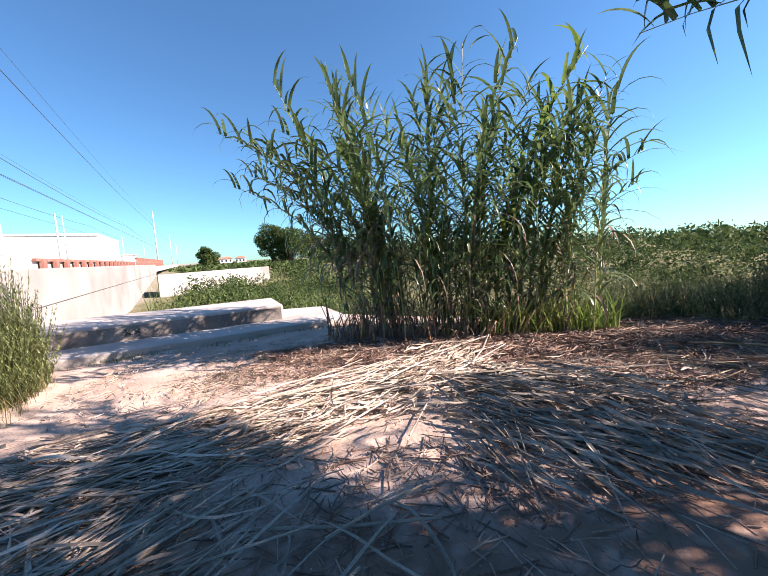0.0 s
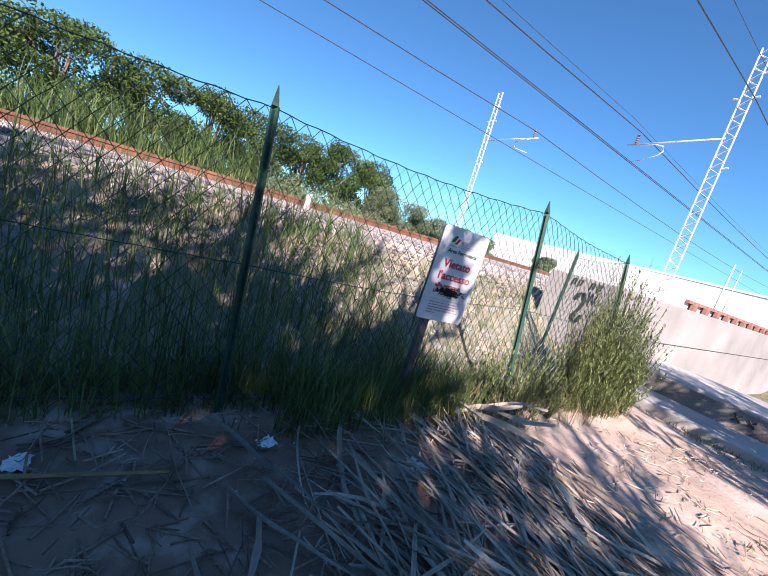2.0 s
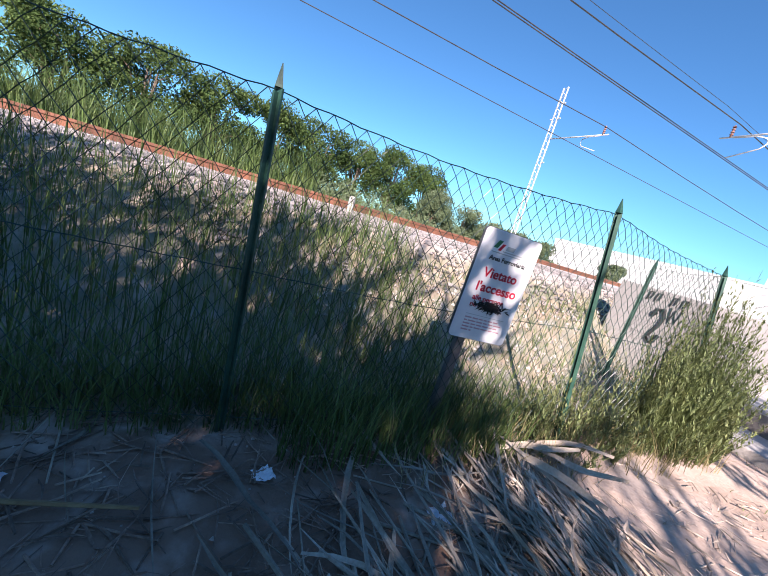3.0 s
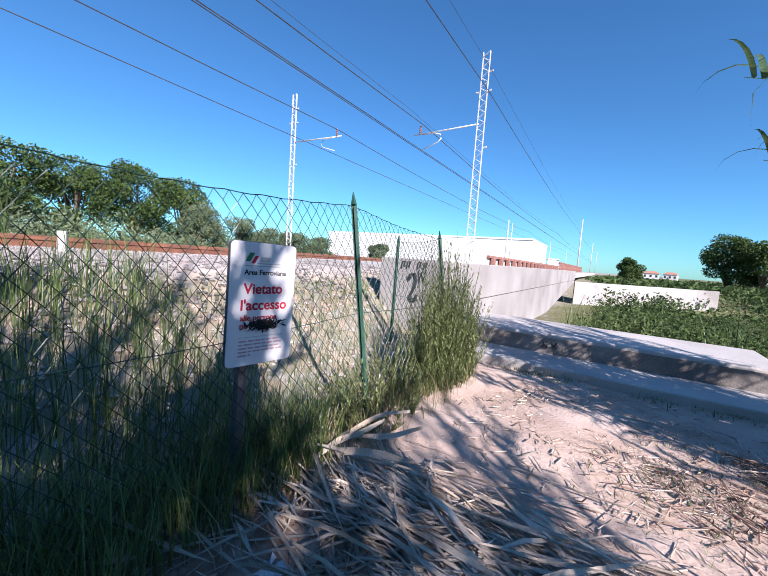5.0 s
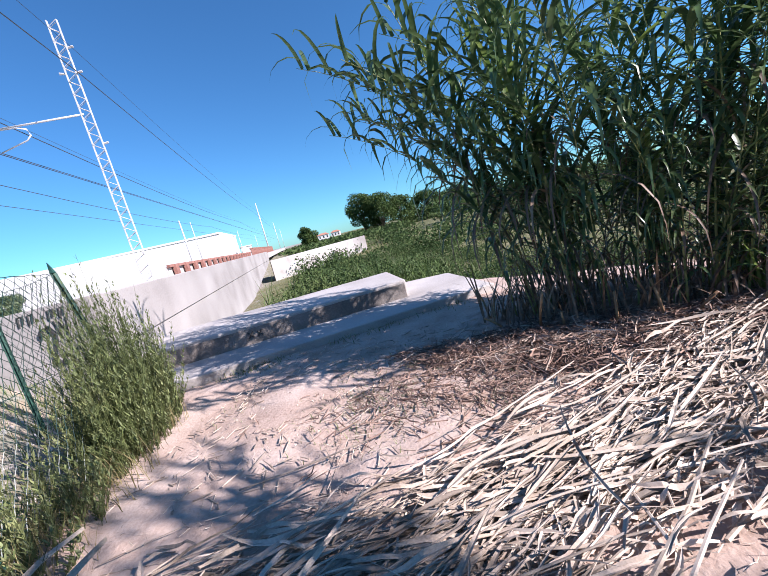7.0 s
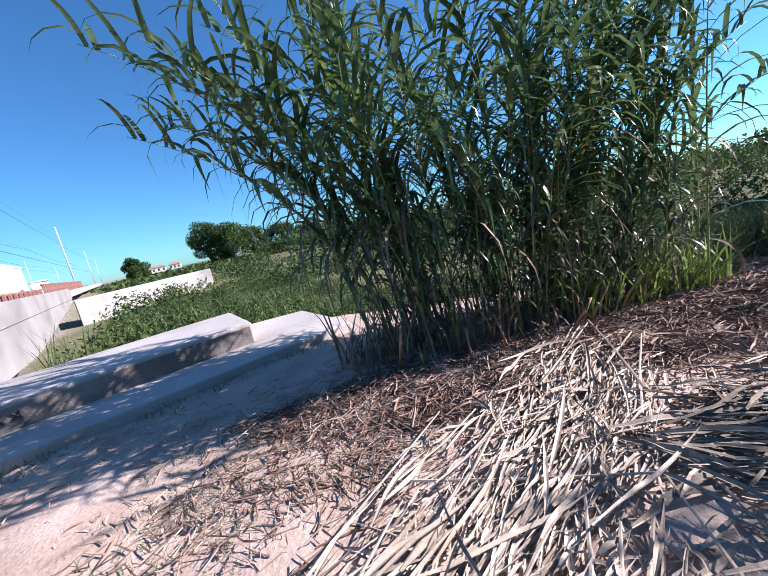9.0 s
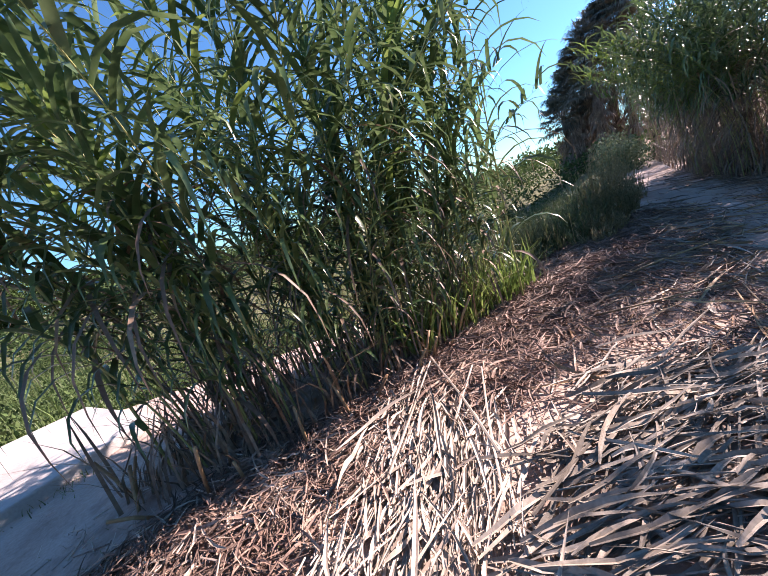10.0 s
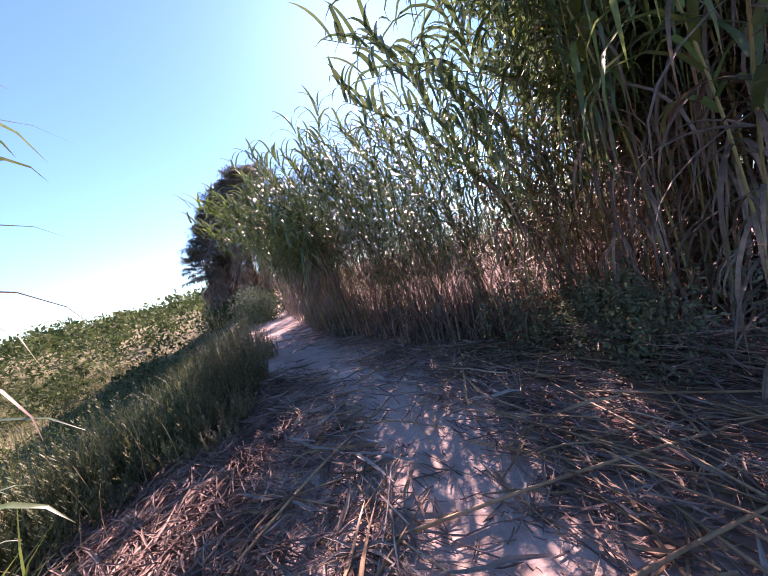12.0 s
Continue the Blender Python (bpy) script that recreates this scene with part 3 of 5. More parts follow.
def fence_mesh(a, b, da, db, seed, sag):
    """Zigzag wires hooked into one another between two posts."""
    rng = np.random.default_rng(seed)
    pa, pb = Vector((a[0], a[1], 0)), Vector((b[0], b[1], 0))
    run = pb - pa
    n = int(run.length / (FENCE_CELL / 2))
    out = Vector((run.y, -run.x, 0)).normalized()
    top_a, top_b = a[2] - 0.12, b[2] - 0.12
    ph = rng.uniform(0, 6, 4)

    def place(u, z):
        top = top_a + (top_b - top_a) * u - sag * 4 * u * (1 - u) + 0.004 * math.sin(u * 60 + ph[0])
        z = z * top
        bulge = 0.03 * math.sin(u * 5 + ph[1]) * math.sin(z * 2 + ph[2]) * 4 * u * (1 - u)
        over = Vector((da[0] + (db[0] - da[0]) * u, da[1] + (db[1] - da[1]) * u, 0)) * (z / 1.8)
        return pa + run * u + over + out * bulge + Vector((0, 0, 0.03 + z))

    rows = int(1.75 / FENCE_ROW)
    pile = Pile()
    for k in range(n):
        pts = []
        for j in range(rows + 1):
            u = (k + ((j + k) % 2)) / n
            p = place(min(u, 1), j / rows)
            pts.append(p + out * (0.004 if j % 2 else -0.004))
        pile.add(*tube_data(pts, 0.0026, 3))
    child("mesh_wires", pile.mesh("mesh_wires", M_WIRE), fence)
    for h in (1.0, 0.52, 0.03):
        pile = Pile()
        pile.add(*tube_data([place(i / 30, h) for i in range(31)], 0.0028, 4))
        child("strand", pile.mesh("strand", M_WIRE), fence)


for k in range(4):
    fence_mesh(POSTS[k], POSTS[k + 1], POST_LEAN[k], POST_LEAN[k + 1], 10 + k, 0.02 if k != 1 else 0.05)


# ---- warning sign ----
def make_sign():
    th = tagged(new("warning_sign", None), "white enamel railway warning sign with red print, scorched across the middle", "sign")
    x_dir = Vector((-0.285, 0.958, 0)).normalized()
    n = Vector((x_dir.y, -x_dir.x, 0))
    rot = Matrix((x_dir, Vector((0, 0, 1)), n)).transposed().to_4x4()
    th.matrix_world = Matrix.Translation((-3.19, 1.893, 0.78)) @ rot @ Matrix.Rotation(-0.025, 4, "Z")
    W, H, r = 0.43, 0.725, 0.03

    def plate(name, inset, z0, z1, mat):
        bm = bmesh.new()
        pts = []
        for cx, cy, a0 in ((W - r, H - r, 0), (r, H - r, 90), (r, r, 180), (W - r, r, 270)):
            for k in range(5):
                a = radians(a0 + 22.5 * k)
                pts.append((cx + (r - inset) * math.cos(a), cy + (r - inset) * math.sin(a)))
        f = bm.faces.new([bm.verts.new((x, y, z0)) for x, y in pts])
        rr = bmesh.ops.extrude_face_region(bm, geom=[f])
        for v in rr["geom"]:
            if isinstance(v, bmesh.types.BMVert):
                v.co.z = z1
        bmesh.ops.recalc_face_normals(bm, faces=bm.faces[:])
        return part(name, bm, mat, th)

    bm = bmesh.new()
    box(bm, 0.10, 0.16, -0.85, 0.3, -0.06, -0.004, 0.008)
    part("post", bm, M_SIGN_BACK, th, "dark grey metal post")
    plate("backing", 0.0, 0.0, 0.022, M_SIGN_BACK)
    plate("face", 0.003, 0.022, 0.026, M_SIGN)

    def words(text, x, y, size, mat, width):
        cu = bpy.data.curves.new("words", "FONT")
        cu.body, cu.size, cu.extrude = text, size, 0.0008
        cu.offset = size * 0.022
        tmp = new("words", cu)
        bpy.context.view_layer.update()
        me = bpy.data.meshes.new_from_object(tmp.evaluated_get(bpy.context.evaluated_depsgraph_get()))
        bpy.data.objects.remove(tmp)
        xs = [v.co.x for v in me.vertices]
        s = width / (max(xs) - min(xs))
        for v in me.vertices:
            v.co.x = (v.co.x - min(xs)) * s
        me.materials.clear()
        me.materials.append(mat)
        o = child("lettering", me, th)
        o.location = (x, y, 0.0272)

    def bar(name, x0, x1, y0, y1, mat, skew=0.0):
        bm = bmesh.new()
        box(bm, x0, x1, y0, y1, 0.0262, 0.0275)
        for v in bm.verts:
            v.co.x += skew * (v.co.y - y0)
        part(name, bm, mat, th)

    words("Area Ferroviaria", 0.085, 0.535, 0.042, M_BLACK, 0.275)
    words("Vietato", 0.085, 0.425, 0.085, M_RED, 0.255)
    words("l'accesso", 0.075, 0.330, 0.085, M_RED, 0.30)
    words("alle persone", 0.075, 0.268, 0.047, M_RED, 0.235)
    words("no", 0.075, 0.222, 0.047, M_RED, 0.05)
    bar("faint_line", 0.13, 0.30, 0.225, 0.248, M_PINK)
    bar("logo_green", 0.088, 0.118, 0.612, 0.662, M_GREENP, 0.55)
    bar("logo_red", 0.124, 0.146, 0.600, 0.645, M_RED, 0.55)
    bar("logo_grey", 0.18, 0.24, 0.612, 0.640, M_GREYP, 0.25)
    for y in (0.598, 0.583):
        bar("small_print", 0.165 if y > 0.59 else 0.085, 0.325, y, y + 0.006, M_GREYP)
    bar("rule", 0.075, 0.365, 0.168, 0.171, M_GREYP)
    rng = np.random.default_rng(5)
    for k in range(5):
        x = 0.075
        end = 0.36 - (0.22 if k == 4 else rng.uniform(0, 0.04))
        while x < end:
            w = rng.uniform(0.02, 0.055)
            bar("small_print", x, min(x + w, end + 0.01), 0.142 - 0.021 * k, 0.151 - 0.021 * k, M_PINK)
            x += w + 0.009
    pile = Pile()
    for k in range(150):
        cx, cy = rng.normal(0.22, 0.055), rng.normal(0.238, 0.014)
        a, ln = rng.normal(0, 0.5), rng.uniform(0.01, 0.07)
        if k % 6 == 0:
            a, ln = -1.57 + rng.normal(0, 0.15), rng.uniform(0.02, 0.06)
        d = np.array([math.cos(a), math.sin(a), 0])
        p0 = np.array([cx, cy, 0.0285])
        pile.add(*tube_data([p0 - d * ln / 2, p0, p0 + d * ln / 2], [0.001, rng.uniform(0.002, 0.008), 0.0008], 4))
    child("scorch", pile.mesh("scorch", M_SOOT), th, "black scorched smear")


make_sign()


# ---- reeds ----
def cane_meshes(seed, H, bend, n_leaf, length, width, droop, fresh, bare=0.22, dead=0):
    """One giant-reed cane that bends towards +x: the meshes of its stem, its leaves and its dead leaves."""
    rng = np.random.default_rng(seed)
    wob = rng.normal(0, 0.03, 2)

    def at(s):
        ang = bend * s ** 1.6
        return np.array([H * 0.62 * math.sin(ang) * s + wob[0] * H * s * s * 0.5, wob[1] * H * s * s, H * s * (1 - 0.28 * (1 - math.cos(ang)) - 0.10 * bend * s * s)])

    S = np.linspace(0, 1, 18)
    stem = Pile()
    stem.add(*tube_data([at(s) for s in S], [0.0125 * (1 - 0.78 * s) + (0.0012 if k % 2 else 0) for k, s in enumerate(S)], 5))
    leaves, withered = Pile(), Pile()
    az0 = rng.uniform(0, 6.28)
    for i in range(n_leaf + dead):
        is_dead = i >= n_leaf
        s = bare + (1 - bare) * ((i + rng.uniform(0, 0.6)) / n_leaf) ** 0.85 if not is_dead else rng.uniform(0.03, 0.62)
        s = min(s, 0.995)
        p = at(s)
        az = az0 + (i % 2) * math.pi + rng.normal(0, 0.5)
        L = length * (0.55 + 0.6 * math.sin(math.pi * min(s * 0.95, 1))) * rng.uniform(0.75, 1.2)
        e0 = radians(rng.uniform(48, 68) + 22 * max(0, s - 0.85) / 0.15)
        dr = radians(droop * rng.uniform(0.6, 1.35)) * (1 - 0.6 * max(0, s - 0.85) / 0.15)
        if is_dead:
            e0, dr, L = radians(rng.uniform(-30, 30)), radians(rng.uniform(60, 110)), L * rng.uniform(0.7, 1.3)
        n = 7
        h = np.array([math.cos(az), math.sin(az), 0])
        sd = np.array([-h[1], h[0], 0])
        tw = rng.normal(0, 0.5)
        pts, q = [p], p
        sides = [sd]
        for k in range(1, n):
            e = max(e0 - dr * (k / (n - 1)) ** 1.5 * 1.15, -1.5)
            q = q + (h * math.cos(e) + np.array([0, 0, math.sin(e)])) * L / (n - 1)
            pts.append(q)
            t = tw * k / n
            up = np.array([0, 0, 1.0]) * math.cos(e) - h * math.sin(e)
            sides.append(sd * math.cos(t) + up * math.sin(t))
        prof = np.array([0.85, 1.0, 0.95, 0.82, 0.62, 0.34, 0.03]) * width * rng.uniform(0.7, 1.15) * (0.6 if is_dead else 1)
        (withered if is_dead else leaves).add(*ribbon_data(pts, sides, prof, 0.16))
    out = [stem.mesh("cane", M_CANE, True), leaves.mesh("leaves", M_LEAF_FRESH if fresh else M_LEAF, True)]
    if dead:
        out.append(withered.mesh("dead_leaves", M_LEAF_DEAD, True))
    return out


def plant_cane(parent, meshes, x, y, turn, tilt, scale):
    o = child("cane", meshes[0], parent)
    o.matrix_world = Matrix.Translation((x, y, land(x, y) - 0.05)) @ Matrix.Rotation(turn, 4, "Z") @ Matrix.Rotation(tilt, 4, "Y") @ Matrix.Scale(scale, 4)
    child("leaves", meshes[1], o)
    if len(meshes) > 2:
        child("dead_leaves", meshes[2], o)


clump = tagged(new("giant_reed_clump", None), "tall green giant reed clump with arching blue-green leaves", "reeds")
CANES = [cane_meshes(100 + k, 4.5, b, n + 1, ln * 1.42, 0.062, dr * 0.95, k % 8 == 3, bare=br, dead=7) for k, (b, n, ln, dr, br) in enumerate(
    [(0.25, 30, 0.62, 100, 0.12), (0.55, 38, 0.66, 150, 0.2), (0.15, 28, 0.60, 90, 0.1), (0.30, 30, 0.60, 95, 0.12), (0.95, 40, 0.70, 155, 0.22), (0.08, 30, 0.56, 85, 0.08), (0.70, 34, 0.70, 150, 0.22), (0.18, 34, 0.54, 95, 0.06)])]
rng = np.random.default_rng(21)
count = 0
while count < 98:
    u, r = rng.uniform(0, 6.283), math.sqrt(rng.uniform(0, 1))
    du, dv = 1.9 * r * math.cos(u), 0.56 * r * math.sin(u)
    x, y = 1.5 + du, 6.12 - 0.06 * du + dv
    # canes fan outwards from the clump's middle, most of all to its left
    turn = math.atan2(dv * 1.2, du) + rng.normal(0, 0.6)
    left = max(0.0, (0.35 - x) / 1.0)
    tilt = abs(rng.normal(0.02, 0.04)) + 0.05 * r + 0.07 * left * rng.uniform(0.3, 1.2)
    if left > 0.3:
        turn = math.pi + rng.normal(0, 0.45)
    k = int(rng.choice([0, 2, 3, 5, 7, 0, 2, 7, 1, 6])) if left < 0.25 else int(rng.choice([1, 6, 6, 0]))
    s = rng.uniform(0.7, 0.96) if rng.uniform() < 0.78 else rng.uniform(0.3, 0.6)
    if rng.uniform() < 0.12 and -0.3 < x < 2.6:
        s = rng.uniform(0.96, 1.06)
    if x > 2.7:
        s = min(s, 0.92)
    plant_cane(clump, CANES[k], x, y, turn, tilt, s)
    count += 1
for x, y, tilt, s, k in ((3.42, 5.32, 0.03, 0.95, 0), (3.3, 5.55, 0.05, 0.9, 2), (3.7, 5.6, 0.06, 0.84, 5), (3.2, 5.8, 0.03, 0.92, 7), (3.75, 5.95, 0.08, 0.88, 0), (3.5, 6.1, 0.05, 0.84, 2), (3.05, 5.5, 0.04, 0.74, 7), (3.8, 5.75, 0.05, 0.58, 5)):
    plant_cane(clump, CANES[k], x, y, rng.normal(0.2, 0.7), tilt, s)
for k in range(26):  # cut stubs
    u = rng.uniform(3.0, 6.2)
    x, y = 1.3 + 1.9 * math.cos(u), 6.15 + 0.8 * math.sin(u)
    pile = Pile()
    h = rng.uniform(0.1, 0.5)
    tx, ty = rng.normal(0, 0.12, 2)
    z = land(x, y) - 0.03
    pile.add(*tube_data([(x, y, z), (x + tx * 0.5, y + ty * 0.5, z + h * 0.6), (x + tx, y + ty, z + h)], [0.014, 0.013, 0.012], 6))
    child("stub", pile.mesh("stub", M_CANE_DRY, True), clump, "cut reddish cane stub")

thicket = tagged(new("reed_thicket", None), "dense overhanging reed thicket with brown dead leaves beside the path", "reeds")
THICK = [cane_meshes(200 + k, 5.2, b, 42, 0.9, 0.05, 150, k == 1, bare=0.42, dead=30) for k, b in enumerate([0.5, 0.75, 0.35, 0.95, 0.6, 0.25])]
FRONT_X = [3.4, 4.4, 5.7, 6.8, 7.9, 11.0, 16.0, 28.0]
FRONT_Y = [-4.5, -1.5, -0.15, 1.3, 2.6, 4.3, 6.2, 10.0]
rng = np.random.default_rng(33)
for k in range(400):
    u = rng.uniform(0, 1) ** 1.05 * (len(FRONT_X) - 1)
    fx, fy = np.interp(u, range(len(FRONT_X)), FRONT_X), np.interp(u, range(len(FRONT_X)), FRONT_Y)
    depth = rng.uniform(0, 1) ** 1.3 * 3.0
    x, y = fx + depth * 0.8 + rng.normal(0, 0.15), fy - depth * 0.6 + rng.normal(0, 0.15)
    if 2.3 < u < 4.3 and rng.uniform() < 0.5:
        continue
    turn = math.atan2(0.75, -0.6) + rng.normal(0, 0.6)
    tilt = abs(rng.normal(0.05, 0.08)) + (0.16 * rng.uniform() if depth < 1 else 0.0)
    tall = float(np.interp(u, [0, 1.7, 2.15, 2.6, 3.4, 4.2, 5.0, 5.6, 7.0], [1.38, 1.4, 1.3, 1.0, 0.76, 0.82, 0.96, 1.05, 1.05]))
    plant_cane(thicket, THICK[int(rng.integers(0, 6)) if u < 3.4 else (0, 2, 5)[k % 3]], x, y, turn, tilt if u < 3.4 else tilt * 0.5, tall * rng.uniform(0.78, 1.08))
for k in range(170):  # lower growth deep inside
    u, depth = rng.uniform(1.4, 3.0), rng.uniform(3.2, 6.0)
    x, y = float(np.interp(u, range(8), FRONT_X)) + depth * 0.8, float(np.interp(u, range(8), FRONT_Y)) - depth * 0.6
    plant_cane(thicket, THICK[int(rng.integers(0, 6))], x, y, math.atan2(0.75, -0.6) + rng.normal(0, 0.7), abs(rng.normal(0.05, 0.08)), (0.36 + 0.03 * depth) * rng.uniform(0.8, 1.1))
for k in range(70):  # tall growth behind the bend
    u, depth = rng.uniform(1.6, 2.3), rng.uniform(2.8, 5.4)
    x, y = float(np.interp(u, range(8), FRONT_X)) + depth * 0.8, float(np.interp(u, range(8), FRONT_Y)) - depth * 0.6
    plant_cane(thicket, THICK[int(rng.integers(0, 6))], x, y, math.atan2(0.75, -0.6) + rng.normal(0, 0.7), abs(rng.normal(0.05, 0.08)), rng.uniform(1.0, 1.28))
for x, y, turn, tilt, s, k in ((4.5, 0.5, 2.3, 0.28, 0.98, 3), (4.7, 0.2, 2.1, 0.26, 1.0, 1), (5.2, -0.9, 2.2, 0.08, 1.2, 2), (5.6, -0.6, 2.4, 0.08, 1.22, 4), (5.9, -0.3, 2.0, 0.08, 1.2, 0), (5.5, -0.3, 2.3, 0.1, 1.2, 2), (6.4, -0.2, 2.2, 0.08, 1.22, 5), (5.0, -1.2, 2.0, 0.08, 1.3, 4), (6.0, -0.8, 2.2, 0.08, 1.3, 0), (6.4, -0.5, 2.3, 0.08, 1.3, 2)):
    plant_cane(thicket, THICK[k], x, y, turn, tilt, s)

for k in range(130):  # low growth that closes the foot of the bend
    u, depth = rng.uniform(2.8, 5.0), rng.uniform(0.9, 3.2)
    x, y = float(np.interp(u, range(8), FRONT_X)) + depth * 0.8, float(np.interp(u, range(8), FRONT_Y)) - depth * 0.6
    plant_cane(thicket, THICK[int(rng.integers(0, 6))], x, y, rng.uniform(0, 6.28), abs(rng.normal(0.08, 0.08)), rng.uniform(0.36, 0.5))
for k in range(34):  # arching over the path
    x = rng.uniform(9.6, 13.2)
    y = float(np.interp(x, FRONT_X, FRONT_Y)) + rng.uniform(-0.5, 0.35)
    plant_cane(thicket, THICK[(0, 1, 4)[k % 3]], x, y, rng.normal(1.85, 0.25), rng.uniform(0.08, 0.2), rng.uniform(0.7, 0.94))


# ---- cut reeds strewn on the ground ----
def lying_leaf(rng, x, y, a, L, w, lift):
    n = 7
    t = np.linspace(-0.5, 0.5, n)
    curve = rng.normal(0, 0.24)
    px = x + np.cos(a) * t * L - np.sin(a) * curve * L * t * t
    py = y + np.sin(a) * t * L + np.cos(a) * curve * L * t * t
    pz = height(px, py) + lift + 0.03 * rng.uniform() * np.abs(t) * 2 + 0.014 + 0.012 * np.sin(t * rng.uniform(4, 12) + rng.uniform(0, 6))
    roll = rng.normal(0, 0.45)
    turn = roll + t * rng.normal(0, 1.1)
    side = np.stack([-np.sin(a) * np.cos(turn), np.cos(a) * np.cos(turn), np.sin(turn)], 1)
    prof = np.array([0.45, 0.85, 1, 1, 0.8, 0.5, 0.06]) * w * rng.uniform(0.75, 1.15, n)
    return ribbon_data(np.stack([px, py, pz], 1), side, prof, 0.32)


def lying_stalk(rng, x, y, a, L, r, lift):
    t = np.array([-0.5, 0.0, 0.5])
    px, py = x + np.cos(a) * t * L, y + np.sin(a) * t * L
    py = py + np.array([0, rng.normal(0, 0.02) * L, 0])
    pz = height(px, py) + lift + r + np.array([0, 0, rng.uniform(0, 0.04) * L])
    return tube_data(np.stack([px, py, pz], 1), [r, r, r * 0.7], 5)


def in_band(rng):
    """The pale windrow of cut reeds across the path."""
    u = rng.uniform(0, 1)
    return (-3.0 + 4.3 * u + rng.normal(0, 0.12), 2.6 + 1.05 * u + 1.1 * u * u + rng.normal(0, 0.29), math.atan2(1.05 + 2.2 * u, 4.3) + rng.normal(0, 0.25) + (rng.uniform(-1, 1) if rng.uniform() < 0.2 else 0))


def in_mat(rng):
    """The grey mat where the reeds were dragged aside."""
    u, v = rng.uniform(0, 1), rng.uniform(0, 1)
    return (0.75 + 1.6 * u + rng.normal(0, 0.2), 2.25 + 1.6 * v + rng.normal(0, 0.18), -0.75 + 0.9 * (v - 0.5) + rng.normal(0, 0.4))


rng = np.random.default_rng(44)
windrow = tagged(new("windrow_of_cut_reeds", None), "pale straw-coloured windrow of cut reeds across the path", "cut reeds")
for k in range(280):
    x, y, a = in_band(rng)
    pile = Pile()
    if k % 3:
        pile.add(*lying_leaf(rng, x, y, a, rng.uniform(0.4, 0.95), rng.uniform(0.012, 0.032), rng.uniform(0, 0.11)))
        child("reed_leaf", pile.mesh("reed_leaf", M_STRAW), windrow)
    else:
        pile.add(*lying_stalk(rng, x, y, a, rng.uniform(0.5, 1.3), rng.uniform(0.005, 0.010), rng.uniform(0, 0.09)))
        child("reed_stalk", pile.mesh("reed_stalk", M_STRAW), windrow)
for x, y, a, L in ((-3.35, 3.05, 1.2, 0.55), (-3.1, 2.95, 0.7, 0.6), (-2.95, 2.75, 0.4, 0.7), (-3.2, 2.75, 1.35, 0.5)):
    pile = Pile()
    v, f = lying_leaf(rng, x, y, a, L, 0.032, 0.04)
    v[:, 2] += np.linspace(0, 0.22, len(v))
    pile.add(v, f)
    child("reed_leaf", pile.mesh("reed_leaf", M_STRAW), windrow)


def litter(name, label, mat, seed, count, place, leaf_share, L, w, lift, thing_kind="stuff"):
    rng, pile = np.random.default_rng(seed), Pile()
    for _ in range(count):
        x, y, a = place(rng)
        if rng.uniform() < leaf_share:
            pile.add(*lying_leaf(rng, x, y, a, rng.uniform(*L), rng.uniform(*w), rng.uniform(0, lift)))
        else:
            pile.add(*lying_stalk(rng, x, y, a, rng.uniform(*L), rng.uniform(0.002, 0.006), rng.uniform(0, lift)))
    return tagged(new(name, pile.mesh(name, mat)), label, "plant litter", kind=thing_kind)


litter("straw_litter", "heap of dry straw-coloured reed leaves and stalks", M_STRAW_I, 51, 2600, in_band, 0.7, (0.12, 0.5), (0.006, 0.03), 0.07)
litter("grey_reed_mat", "mat of withered grey-green reed leaves", M_GREY, 52, 850, in_mat, 0.8, (0.2, 0.8), (0.010, 0.04), 0.09)


def around_reeds(rng):
    u = rng.uniform(3.5, 6.5)
    r = rng.uniform(0.5, 1.45)
    return (1.4 + 2.3 * r * math.cos(u), 6.1 + 1.15 * r * math.sin(u), rng.uniform(0, 3.14))


litter("reed_bed_litter", "reddish-brown broken reed litter under the clump", M_RUST_LITTER, 53, 6500, around_reeds, 0.5, (0.06, 0.4), (0.006, 0.022), 0.06)
litter("reed_bed_straw", "pale straw mixed into the brown reed litter", M_STRAW_I, 153, 1500, around_reeds, 0.5, (0.06, 0.45), (0.005, 0.02), 0.06)


def near_left(rng):
    if rng.uniform() < 0.55:
        return (rng.normal(-1.7, 0.5), rng.normal(2.0, 0.35), rng.normal(0.8, 0.5))
    return (rng.uniform(-3.0, 0.8), rng.uniform(0.0, 2.5), rng.normal(0.9, 0.8))


litter("withered_reeds", "grey-green withered reeds lying in the shade", M_GREY, 54, 160, near_left, 0.6, (0.3, 1.0), (0.01, 0.03), 0.06)
litter("twigs", "thin brown twigs and straw on bare soil", M_RUST_LITTER, 55, 5200, lambda rng: (rng.uniform(-3.2, 4.0), rng.uniform(-0.5, 2.8), rng.uniform(0, 3.14)), 0.3, (0.05, 0.30), (0.004, 0.012), 0.015)


def on_path(rng):
    """Beside the trodden line, which stays nearly bare."""
    while True:
        u = rng.uniform(0, 1)
        x, y = 2.2 + 6.0 * u + rng.normal(0, 0.5), 3.3 + 1.0 * u + rng.normal(0, 0.9)
        if abs(y - float(np.interp(x, TROD_X, TROD_Y))) > 0.42 or rng.uniform() < 0.22:
            return (x, y, rng.normal(0.5, 0.8))


